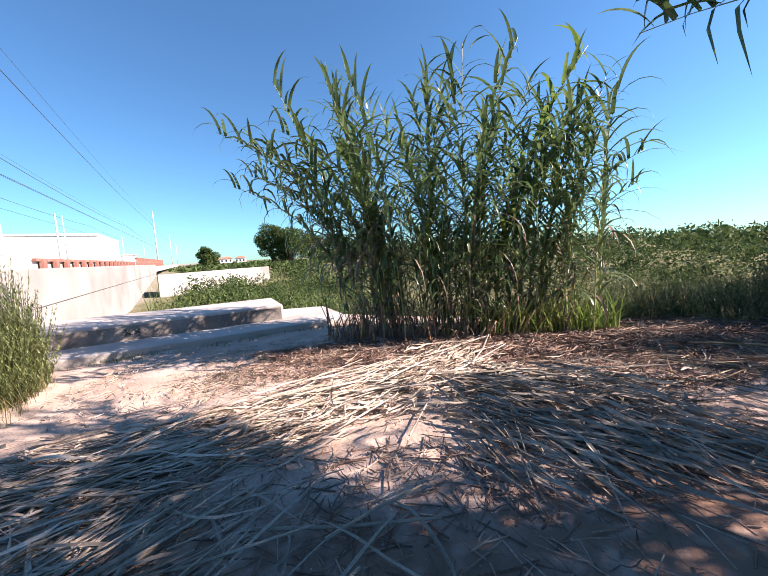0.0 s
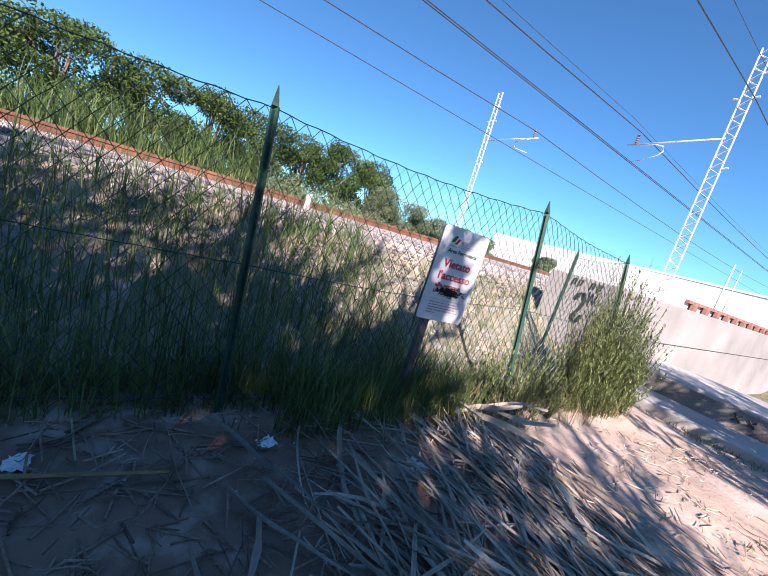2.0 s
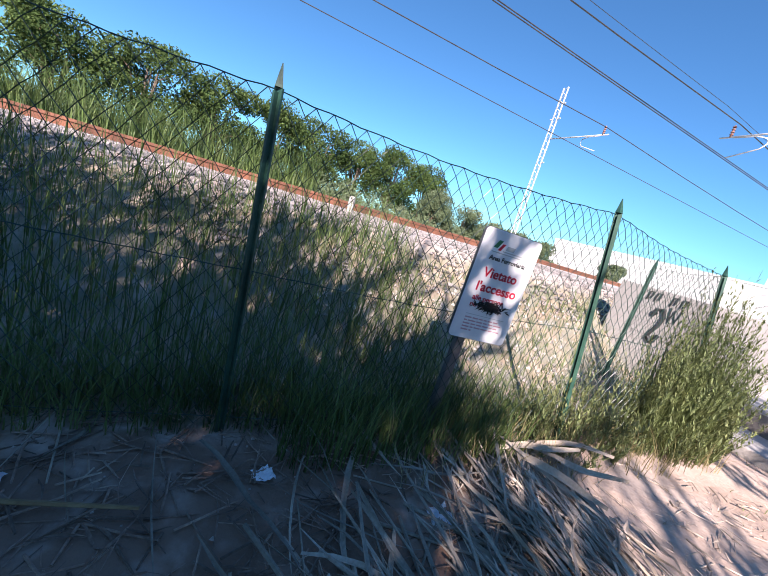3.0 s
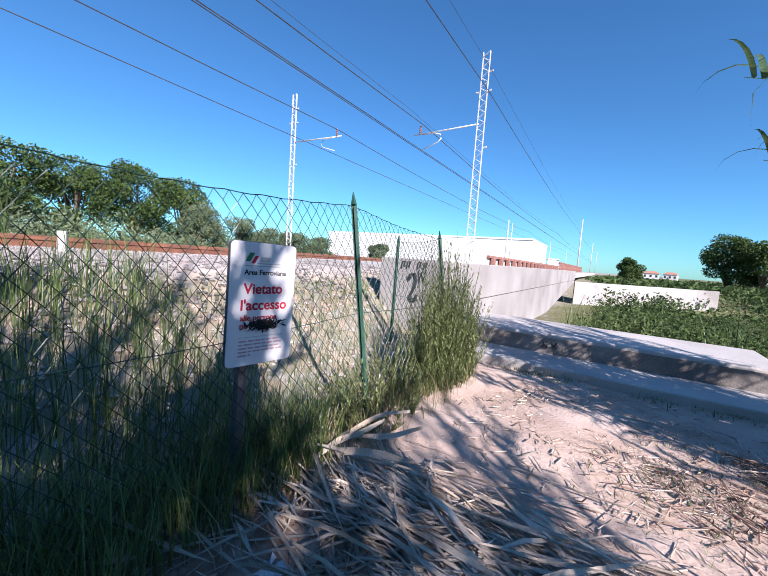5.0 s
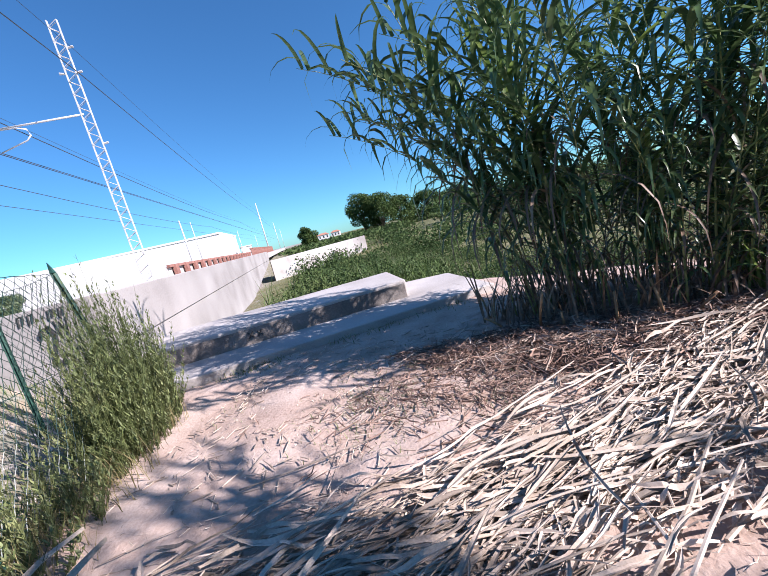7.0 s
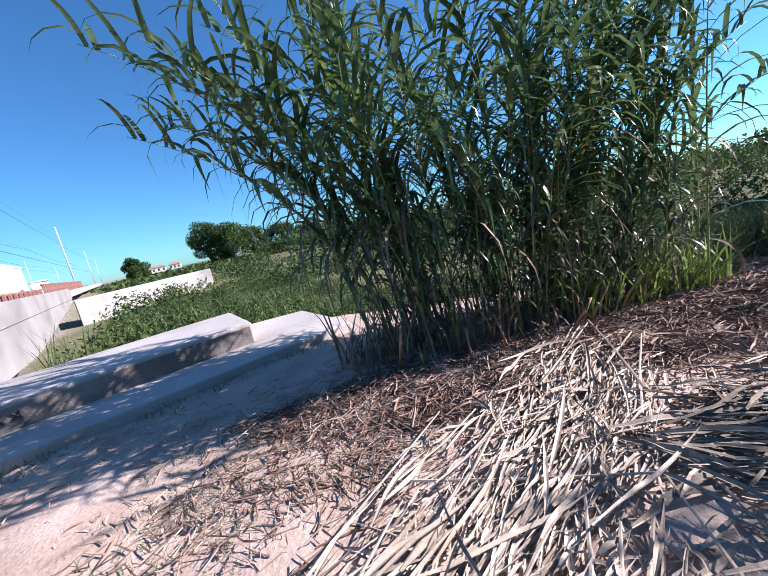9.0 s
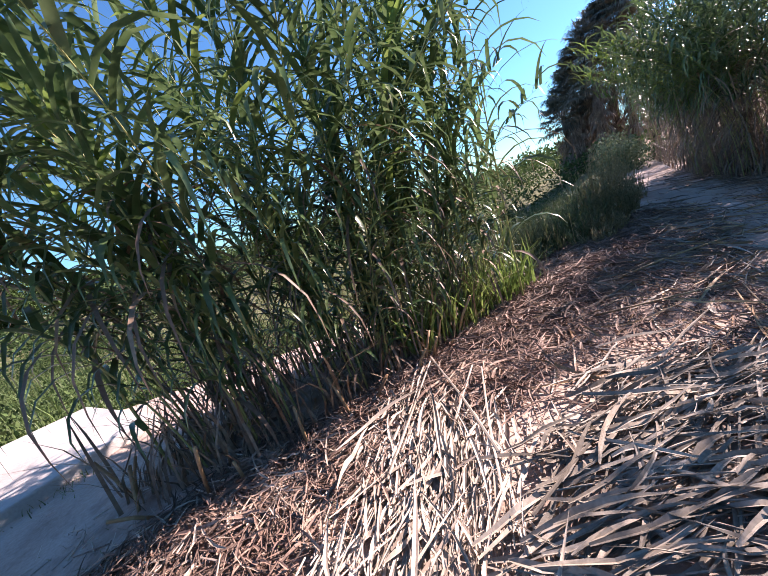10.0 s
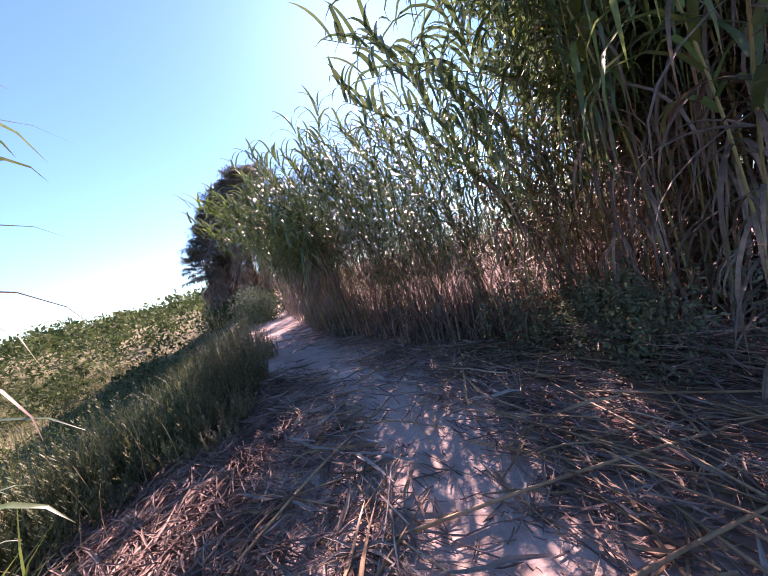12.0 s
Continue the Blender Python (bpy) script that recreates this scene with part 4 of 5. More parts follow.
def litter_parts(name, label, mat, seed, count, place, leaf_share, L, w, r, lift):
    """Single leaves and canes that one can tell apart."""
    rng = np.random.default_rng(seed)
    th = tagged(new(name, None), label, "cut reeds")
    for _ in range(count):
        x, y, a = place(rng)
        pile = Pile()
        if rng.uniform() < leaf_share:
            pile.add(*lying_leaf(rng, x, y, a, rng.uniform(*L), rng.uniform(*w), rng.uniform(0, lift)))
            child("reed_leaf", pile.mesh("reed_leaf", mat), th)
        else:
            pile.add(*lying_stalk(rng, x, y, a, rng.uniform(*L), rng.uniform(*r), rng.uniform(0, lift)))
            child("reed_cane", pile.mesh("reed_cane", mat), th)


litter_parts("canes_on_path", "brown cut canes lying across the shaded path", M_CANE_DRY, 156, 200, on_path, 0.6, (0.3, 1.1), (0.015, 0.035), (0.004, 0.009), 0.06)
litter_parts("cut_reeds_on_mat", "pale cut reed leaves on the withered mat", M_GREY_O, 157, 130, in_mat, 0.85, (0.3, 0.85), (0.014, 0.034), (0.005, 0.009), 0.1)
litter_parts("shaded_reeds", "grey-green cut reeds fanned out in the shade", M_GREY_O, 158, 110, lambda rng: (rng.normal(-1.6, 0.55), rng.normal(1.95, 0.35), rng.normal(0.7, 0.55)), 0.5, (0.4, 1.2), (0.012, 0.032), (0.005, 0.010), 0.09)
litter("path_litter", "brown reed litter on the shaded path", M_RUST_LITTER, 56, 3000, on_path, 0.4, (0.06, 0.5), (0.006, 0.022), 0.04)


litter("shoulder_litter", "thick brown mat of broken reeds on the bank's shoulder", M_RUST_LITTER, 61, 4200, lambda rng: (lambda x: (x, 4.75 + 0.06 * (x - 2.0) + rng.normal(0.2, 0.4), rng.normal(0.5, 0.9)))(rng.uniform(1.4, 6.0)), 0.5, (0.08, 0.6), (0.006, 0.022), 0.08)
litter_parts("path_leaves", "grey withered reed leaves trodden into the path", M_GREY_O, 161, 150, on_path, 0.85, (0.3, 0.9), (0.02, 0.05), (0.005, 0.009), 0.06)
litter("cane_tangle", "tangle of dry leaves and twigs under the thicket's edge", M_RUST_LITTER, 60, 1500, lambda rng: (rng.uniform(3.6, 7.6), rng.uniform(0.5, 2.6), rng.normal(0.4, 0.8)), 0.45, (0.08, 0.5), (0.008, 0.024), 0.07)
litter_parts("tangled_canes", "long dry canes tangled under the thicket's edge", M_CANE_DRY, 160, 110, lambda rng: (rng.uniform(3.6, 7.6), rng.uniform(0.5, 2.6), rng.normal(0.4, 0.6)), 0.35, (0.5, 1.6), (0.015, 0.03), (0.004, 0.010), 0.1)


def bank_edge(rng):
    x = rng.uniform(2.8, 8.0)
    return (x, float(np.interp(x, EDGE_X, EDGE_Y)) - rng.uniform(0.1, 1.3), rng.normal(0.5, 0.7))


litter("bank_litter", "tangled brown reed litter along the bank's edge", M_RUST_LITTER, 57, 1500, bank_edge, 0.4, (0.2, 0.9), (0.01, 0.03), 0.08)
litter("thicket_litter", "dead leaves and canes under the thicket", M_LEAF_DEAD, 58, 2200, lambda rng: (lambda u: (float(np.interp(u, range(8), FRONT_X)) + rng.normal(0.3, 0.7), float(np.interp(u, range(8), FRONT_Y)) + rng.normal(0, 0.6), rng.uniform(0, 3.14)))(rng.uniform(1, 6)), 0.5, (0.2, 0.9), (0.012, 0.03), 0.10)
litter("reddish_litter", "reddish dry leaf bits between straw and sandy soil", M_RUST_LITTER, 62, 1500, lambda rng: (rng.normal(-0.7, 0.75), rng.normal(4.75, 0.35), rng.uniform(0, 3.14)), 0.45, (0.04, 0.22), (0.004, 0.014), 0.02)
litter("sunny_straw_bits", "short straw bits scattered on the sandy soil", M_STRAW_I, 59, 2200, lambda rng: (rng.uniform(-3.6, 1.5), rng.uniform(2.4, 6.4), rng.uniform(0, 3.14)), 0.3, (0.03, 0.18), (0.003, 0.009), 0.008)


# ---- grasses and weeds ----
def blades(name, label, mat, seed, count, place, H, w, bend, category="grass"):
    """place gives x, y of each blade's root."""
    rng, pile = np.random.default_rng(seed), Pile()
    for _ in range(count):
        x, y = place(rng)
        z = land(x, y) - 0.02
        h, a, b = rng.uniform(*H), rng.uniform(0, 6.28), rng.uniform(*bend)
        d = np.array([math.cos(a), math.sin(a), 0])
        t = np.array([0, 0.35, 0.7, 1.0])
        p = np.array([x, y, z]) + d * (b * h * t ** 2)[:, None] + np.array([0, 0, 1]) * (h * (t - 0.25 * b * t ** 2))[:, None]
        s = np.array([-d[1], d[0], 0]) * rng.uniform(*w) / 2
        v = np.concatenate([p[:3] - s * np.array([1, 0.9, 0.6])[:, None], p[:3] + s * np.array([1, 0.9, 0.6])[:, None], p[3:]])
        pile.add(v, [[0, 3, 4, 1], [1, 4, 5, 2], [2, 5, 6]])
    return tagged(new(name, pile.mesh(name, mat)), label, category, kind="stuff")


def strip(F0, F1, l0, l1, power=1.0):
    def pick(rng):
        p = along(rng.uniform(F0, F1), l0 + (l1 - l0) * rng.uniform() ** power)
        return p.x, p.y
    return pick


blades("tall_grass", "tall green grass on the railway bank behind the fence", M_GRASS, 61, 7000, strip(-6.0, 1.8, 1.9, 4.2), (0.3, 0.75), (0.005, 0.011), (0.1, 0.55))
blades("bank_grass", "green weeds on the stony railway bank", M_GRASS, 62, 1200, strip(1.8, 5.4, 1.9, 3.9), (0.12, 0.42), (0.005, 0.010), (0.1, 0.5))
blades("fence_grass", "dark grass along the foot of the fence", M_GRASS, 63, 3800, strip(-4.0, 2.2, 1.75, 2.2), (0.12, 0.6), (0.004, 0.008), (0.2, 0.7))
blades("sign_grass", "tall green grass in front of the fence below the sign", M_GRASS, 77, 900, strip(0.2, 1.9, 1.45, 1.8), (0.2, 0.6), (0.004, 0.009), (0.1, 0.5))
blades("dry_fence_grass", "dry yellow grass along the fence and path margin", M_GRASS_DRY, 64, 1500, strip(0.8, 4.4, 1.2, 1.95, 0.6), (0.1, 0.45), (0.003, 0.007), (0.2, 0.8))
blades("far_bank_grass", "tall green reeds and grass beyond the rails", M_GRASS, 65, 13000, strip(-30, 3, 17.0, 22.0), (0.8, 2.8), (0.02, 0.05), (0.2, 0.8))
blades("rank_grass", "tall rank grass far along the railway bank", M_GRASS, 66, 5000, strip(-16, -4, 2.1, 4.5), (0.4, 0.9), (0.008, 0.016), (0.1, 0.5))


def thicket_foot(rng):
    u, d = rng.uniform(0.5, 7), rng.uniform(0, 1) ** 1.5 * 2.2
    return float(np.interp(u, range(8), FRONT_X)) + d * 0.8 - 0.15, float(np.interp(u, range(8), FRONT_Y)) - d * 0.6 + 0.15


blades("thicket_undergrowth", "brown dead reed leaves standing under the thicket", M_LEAF_DEAD, 71, 3000, thicket_foot, (0.3, 1.25), (0.015, 0.035), (0.1, 0.9))


def clump_foot(rng):
    u, r = rng.uniform(0, 6.283), math.sqrt(rng.uniform(0.3, 1.15))
    du, dv = 2.1 * r * math.cos(u), 0.7 * r * math.sin(u)
    return 1.5 + du, 6.12 - 0.06 * du + dv


blades("dead_clump_foot", "brown dead leaves hanging round the foot of the reeds", M_LEAF_DEAD, 75, 650, clump_foot, (0.25, 1.0), (0.014, 0.03), (0.2, 1.0))
blades("green_clump_foot", "young green shoots round the foot of the reeds", M_LEAF_FRESH, 76, 700, lambda rng: (lambda x: (x, 5.4 + abs(rng.normal(0, 0.4))))(rng.uniform(1.8, 4.0)), (0.25, 0.9), (0.014, 0.03), (0.2, 0.9))


def ledge_foot(rng):
    x, y = ab(float(rng.choice([0.2, 1.1, 1.5, 2.7, 3.3, 4.2])) + rng.normal(0, 0.22), -abs(rng.normal(0.04, 0.12)))
    return x, y


blades("ledge_weeds", "small weeds at the foot of the concrete ledge", M_WEED, 67, 420, ledge_foot, (0.02, 0.13), (0.005, 0.012), (0.2, 0.9))
blades("creeping_grass", "thin creeping grass patches on the sunny soil", M_WEED, 68, 4200, lambda rng: (rng.normal(-1.2, 0.8), rng.normal(4.95, 0.4)), (0.02, 0.07), (0.004, 0.008), (0.4, 1.2))
blades("bank_edge_grass", "dry and green grass on the edge of the bank", M_GRASS_DRY, 69, 1300, lambda rng: (lambda x: (x, float(np.interp(x, EDGE_X, EDGE_Y)) + rng.normal(0.25, 0.4)))(float(rng.integers(5, 32)) / 2 + rng.normal(0, 0.14)), (0.2, 0.85), (0.004, 0.009), (0.1, 0.6))
blades("slope_grass", "green grass down the bank towards the canal", M_WEED, 70, 6000, lambda rng: (lambda x: (x, float(np.interp(x, EDGE_X, EDGE_Y)) + rng.uniform(0.2, 5.0)))(rng.uniform(2.4, 15)), (0.3, 0.9), (0.008, 0.016), (0.1, 0.6))


def weed_bush(name, label, cx, cy, rx, ry, H, n, mat, seed, turn=0.0):
    """Upright wiry stems set with short fine leaves."""
    rng = np.random.default_rng(seed)
    th = tagged(new(name, None), label, "weeds")
    stems, lv = Pile(), Pile()
    for _ in range(n):
        r, u = math.sqrt(rng.uniform()), rng.uniform(0, 6.28)
        dx, dy = rx * r * math.cos(u), ry * r * math.sin(u)
        x, y = cx + dx * math.cos(turn) - dy * math.sin(turn), cy + dx * math.sin(turn) + dy * math.cos(turn)
        z, h = land(x, y) - 0.03, H * rng.uniform(0.3, 1.1) * (1 - 0.55 * r * r)
        lx, ly = rng.normal(0, 0.09, 2) + np.array([dx, dy]) * 0.12
        tip = np.array([x + lx, y + ly, z + h])
        base = np.array([x, y, z])
        stems.add(*tube_data([base, (base + tip) / 2 + [lx * -0.1, ly * -0.1, 0], tip], [0.003, 0.0025, 0.001], 3))
        for k in range(26):
            t = rng.uniform(0.12, 1.0)
            p = base + (tip - base) * t
            a = rng.uniform(0, 6.28)
            L = rng.uniform(0.04, 0.09) * (1.1 - 0.5 * t)
            d = np.array([math.cos(a) * 0.6, math.sin(a) * 0.6, 0.8]) * L
            s = np.array([-math.sin(a), math.cos(a), 0]) * 0.0055
            lv.add([p - s, p + s, p + d * 0.6 + s * 0.8, p + d, p + d * 0.6 - s * 0.8], [[0, 1, 2, 3, 4]])
    tagged(child("stem_tuft", stems.mesh("stem_tuft", mat), th), kind="stuff")
    tagged(child("foliage", lv.mesh("foliage", mat), th), kind="stuff")
    return th


weed_bush("wild_weed_bush", "tall wiry green weed bush growing through the fence", -4.2, 4.6, 0.3, 0.72, 1.75, 760, M_WEED, 81, 0.42)
weed_bush("wild_weed_bush", "lower green weeds at the fence post", -3.75, 3.3, 0.35, 0.6, 0.75, 160, M_WEED, 82, 0.42)
weed_bush("dry_weed_bush", "tall yellowing weed bush on the bank beside the path", 7.9, 5.85, 1.0, 0.5, 1.55, 420, M_GRASS_DRY, 83, 0.2)
weed_bush("dry_weed_bush", "tall green weed bush where the bank drops", 6.2, 6.0, 0.7, 0.4, 0.95, 260, M_WEED, 87, 0.4)
weed_bush("dry_weed_bush", "reddish dry weeds where litter meets the bank", 6.3, 5.45, 0.7, 0.3, 0.6, 200, M_GRASS_DRY, 89, 0.0)
weed_bush("green_weed_bush", "grey-green leafy weeds below the litter", 5.2, 6.2, 0.8, 0.4, 0.75, 280, M_OLIVE, 90, 0.0)
weed_bush("green_weed_bush", "green weeds at the drop of the bank", 5.2, 6.7, 0.8, 0.5, 1.0, 280, M_WEED, 88, 0.4)
weed_bush("dry_weed_bush", "yellowing weeds on the edge of the bank", 10.8, 6.5, 1.2, 0.4, 1.2, 240, M_GRASS_DRY, 84, 0.6)
weed_bush("green_weed_bush", "green weeds among the yellowing bush by the path", 7.5, 6.1, 1.1, 0.5, 1.1, 160, M_WEED, 86, 0.2)
weed_bush("green_weed_bush", "grey-green weeds on the slope below the path", 6.6, 7.1, 1.2, 0.6, 1.0, 360, M_WEED, 85, 0.5)


def leaf_cloud(pile, rng, centre, radii, n, size, flat=0.0):
    c, r = np.asarray(centre, float), np.asarray(radii, float)
    for _ in range(n):
        d = rng.normal(0, 1, 3)
        d /= np.linalg.norm(d)
        p = c + d * r * rng.uniform(0.55, 1.08)
        a, b = rng.normal(0, 1, 3), rng.normal(0, 1, 3)
        a /= np.linalg.norm(a)
        b = b - a * (a @ b)
        b /= np.linalg.norm(b)
        s = size * rng.uniform(0.6, 1.3)
        pile.add([p - a * s, p + b * s * 0.45, p + a * s, p - b * s * 0.45], [[0, 1, 2, 3]])


def scrub(name, label, seed, spots, size, per, mat):
    rng, pile = np.random.default_rng(seed), Pile()
    for x, y, r, h in spots:
        leaf_cloud(pile, rng, (x, y, land(x, y) + h * 0.45), (r, r, h * 0.62), per, size)
    return tagged(new(name, pile.mesh(name, mat)), label, "shrubs", kind="stuff")


rng = np.random.default_rng(91)
spots = []
for _ in range(75):
    x = rng.uniform(3.5, 26)
    y = float(np.interp(x, EDGE_X, EDGE_Y)) + rng.uniform(2.2, 15)
    spots.append((x, y, rng.uniform(0.5, 1.5), rng.uniform(0.5, 1.7)))
scrub("canal_scrub", "low green leafy scrub in the canal bed", 92, spots, 0.036, 1000, M_SCRUB)
blades("canal_meadow", "yellow-green grass between the shrubs in the canal bed", M_WEED, 74, 9000, lambda rng: (lambda x: (x, float(np.interp(x, EDGE_X, EDGE_Y)) + rng.uniform(2, 14)))(rng.uniform(3, 24)), (0.3, 0.9), (0.01, 0.022), (0.1, 0.6))
spots = []
for _ in range(260):
    a, b = rng.uniform(2.0, 14.0), 3.0 + 24 * rng.uniform() ** 1.4
    x, y = ab(a, b)
    spots.append((x, y, rng.uniform(0.4, 0.9), rng.uniform(0.5, 1.2)))
scrub("canal_reeds_scrub", "dense green weeds growing in the canal behind the slab", 93, spots, 0.045, 420, M_SCRUB)
blades("canal_reeds", "green reeds standing in the canal", M_GRASS, 94, 5000, lambda rng: ab(rng.uniform(1.2, 9.0), rng.uniform(3.0, 16)), (0.6, 1.25), (0.012, 0.03), (0.1, 0.5), "reeds")
spots = [(rng.uniform(19, 33), 0.0, rng.uniform(0.5, 0.9), rng.uniform(0.9, 2.0)) for _ in range(34)]
spots = [(x, float(np.interp(x, EDGE_X, EDGE_Y)) - rng.uniform(0.2, 1.6), r, h) for x, y, r, h in spots]
scrub("palm_foot_shrubs", "grey-green shrubs at the foot of the palms", 99, spots, 0.08, 260, M_OLIVE)
litter("fallen_bundle", "heap of dry fallen canes against the thicket", M_RUST_LITTER, 72, 300, lambda rng: (lambda u: (4.5 + 1.3 * u + rng.normal(0, 0.12), 0.55 + 0.5 * u + rng.normal(0, 0.15), 0.4 + rng.normal(0, 0.6)))(rng.uniform(0, 1)), 0.45, (0.3, 1.2), (0.008, 0.02), 0.4)
spots = [(5.7 + rng.normal(0, 0.55), 0.95 + rng.normal(0, 0.35), rng.uniform(0.2, 0.4), rng.uniform(0.5, 1.0)) for _ in range(22)]
scrub("brambles", "dark bramble leaves under the thicket beside the path", 95, spots, 0.028, 420, M_OLIVE)
spots = []
for _ in range(260):
    az = radians(rng.uniform(-75, 24))
    R = rng.uniform(26, 48)
    spots.append((-math.sin(az) * R, 2 + math.cos(az) * R, rng.uniform(0.8, 2.0), rng.uniform(0.9, 1.9)))
scrub("far_scrub", "green and brown scrub on the far bank", 96, spots, 0.16, 120, M_SCRUB)
spots = []
for _ in range(260):
    deg = rng.uniform(-75, 26)
    az, R = radians(deg), rng.uniform(50, 130)
    low = 0.3 if deg > 5 else 1.0
    spots.append((-math.sin(az) * R, 2 + math.cos(az) * R, rng.uniform(2, 5), low * rng.uniform(2.2, 4.2)))
scrub("far_hedges", "distant line of green hedges and bushes", 97, spots, 0.4, 130, M_SCRUB)
spots = []
for _ in range(240):
    az = radians(rng.uniform(66, 140))
    R = rng.uniform(32, 60)
    spots.append((-math.sin(az) * R, 2 + math.cos(az) * R, rng.uniform(1, 2.4), rng.uniform(1.6, 3.4)))
scrub("trackside_shrubs", "green shrubs beyond the railway", 98, spots, 0.15, 300, M_OLIVE)


# ---- trees ----
def tree(name, label, az, R, H, trunk_h, crown, mat, seed, size, per=220, flat=0.6):
    """crown: spread of the crown in metres. Clumps of leaves sit at the limbs' ends."""
    rng = np.random.default_rng(seed)
    x, y = polar(az, R)
    th = tagged(new(name, None), label, "tree")
    th.location = (x, y, land(x, y) - 0.1)
    tr, lv = Pile(), Pile()
    tr.add(*tube_data([(0, 0, 0), (0.05 * H * 0.3, 0, trunk_h * 0.6), (0, 0.03 * H, H * 0.75)], [H * 0.035, H * 0.026, H * 0.008], 8))
    for k in range(16):
        u = k * 2.4 + rng.uniform(0, 0.5)
        zz = trunk_h + (H - trunk_h) * rng.uniform(0.1, 0.85)
        taper = math.sqrt(max(0.08, 1 - ((zz - trunk_h) / (H - trunk_h) * 1.25 - 0.45) ** 2))
        rr = crown * rng.uniform(0.35, 0.85) * taper
        end = np.array([math.cos(u) * rr, math.sin(u) * rr, zz])
        tr.add(*tube_data([(0, 0, trunk_h * rng.uniform(0.7, 1.0)), end * [0.5, 0.5, 0.9], end], [H * 0.012, H * 0.008, H * 0.003], 5))
        cr = crown * rng.uniform(0.28, 0.46)
        leaf_cloud(lv, rng, end + [0, 0, cr * 0.2], (cr, cr, cr * flat), per, size)
    leaf_cloud(lv, rng, (0, 0, H - crown * 0.3 * flat), (crown * 0.5, crown * 0.5, crown * 0.3 * flat), per, size)
    child("trunk", tr.mesh("trunk", M_BARK, True), th)
    child("crown", lv.mesh("crown", mat), th)


for k, (az, R, H, c) in enumerate([(86.5, 66, 12.0, 4.6), (92, 64, 12.5, 5.0), (98, 66, 12.6, 5.0), (104.5, 62, 12.6, 5.0), (111, 60, 12.6, 5.2), (119, 57, 12.6, 5.2), (127, 56, 13.0, 5.2), (135, 56, 12.5, 5.0)]):
    tree("umbrella_pine", "broad dark green umbrella pine beyond the railway", az, R, H, H * 0.14, c * 1.12, M_PINE, 300 + k, 0.2, 800, 0.75)
for k, (az, R, H, c) in enumerate([(75, 44, 5.6, 2.6), (71, 45, 5.4, 2.6), (67, 47, 5.2, 2.2), (79.5, 42, 5.8, 2.6), (57.3, 60, 4.0, 1.8), (84, 42, 5.6, 2.6)]):
    tree("olive_tree", "silvery green bushy tree beyond the tracks", az, R, H, H * 0.15, c, M_OLIVE, 320 + k, 0.11, 600, 0.8)
for k, (az, R, H, c) in enumerate([(21.0, 95, 5.2, 2.6), (11.5, 78, 9.0, 4.2), (8.6, 76, 7.6, 4.0), (5.5, 80, 6.8, 4.0), (1.5, 85, 6.6, 4.0), (-3.5, 90, 6.5, 4.5)]):
    tree("broadleaf_tree", "dark green broadleaf tree across the canal", az, R, H, H * 0.12, c, M_PINE, 340 + k, 0.2, 550, 0.8)


# ---- fan palms where the path bends ----
def fan_palm(seed, H, skirt):
    rng = np.random.default_rng(seed)
    th = tagged(new("fan_palm", None), "tall fan palm with a shaggy skirt of dead fronds", "palm", group="fan palms")
    tr, lv, dead = Pile(), Pile(), Pile()
    tr.add(*tube_data([(0, 0, 0), (0.1, 0, H * 0.5), (0.05, 0.05, H)], [0.32, 0.26, 0.2], 10))

    def frond(pile, top, az, e0, stem, fan, n, droop):
        h = np.array([math.cos(az), math.sin(az), 0])
        d = h * math.cos(e0) + np.array([0, 0, math.sin(e0)])
        hub = np.array([0.05, 0.05, top]) + d * stem
        pile.add(*tube_data([(0.05, 0.05, top), hub], [0.02, 0.012], 3))
        sd = np.array([-h[1], h[0], 0])
        for k in range(n):
            b = radians(-75 + 150 * k / (n - 1))
            dd = d * math.cos(b) + sd * math.sin(b)
            L = fan * rng.uniform(0.8, 1.1)
            mid = hub + dd * L * 0.6
            tip = mid + (dd * 0.6 + np.array([0, 0, -droop])) * L * 0.4
            s = np.cross(dd, [0, 0, 1.0]) * 0.045
            pile.add([hub, mid - s, tip, mid + s], [[0, 1, 2, 3]])

    for k in range(80):
        frond(lv, H - rng.uniform(0, 0.4), rng.uniform(0, 6.28), radians(rng.uniform(-25, 80)), rng.uniform(0.9, 1.6), rng.uniform(1.1, 1.5), 20, 0.6)
    for k in range(120):
        frond(dead, H - rng.uniform(0.4, skirt), rng.uniform(0, 6.28), radians(rng.uniform(-80, -50)), rng.uniform(0.5, 1.2), rng.uniform(0.7, 1.1), 11, 0.8)
    child("trunk", tr.mesh("trunk", M_BARK, True), th)
    child("fronds", lv.mesh("fronds", M_PALM), th)
    child("dead_fronds", dead.mesh("dead_fronds", M_LEAF_DEAD), th, "brown hanging dead fronds")
    return th


for k, (az, R, H) in enumerate([(-67.5, 33.0, 4.6), (-68.8, 32.0, 5.8), (-70.2, 33.5, 7.2), (-71.6, 31.0, 8.2), (-73.2, 33.0, 9.4), (-75.0, 32.0, 10.2), (-77.0, 35.0, 11.0)]):
    x, y = 1.0 - math.sin(radians(az)) * R, 3.4 + math.cos(radians(az)) * R
    fan_palm(401 + k, H, H * 0.75).matrix_basis = Matrix.Translation((x, y, land(x, y) - 0.1))


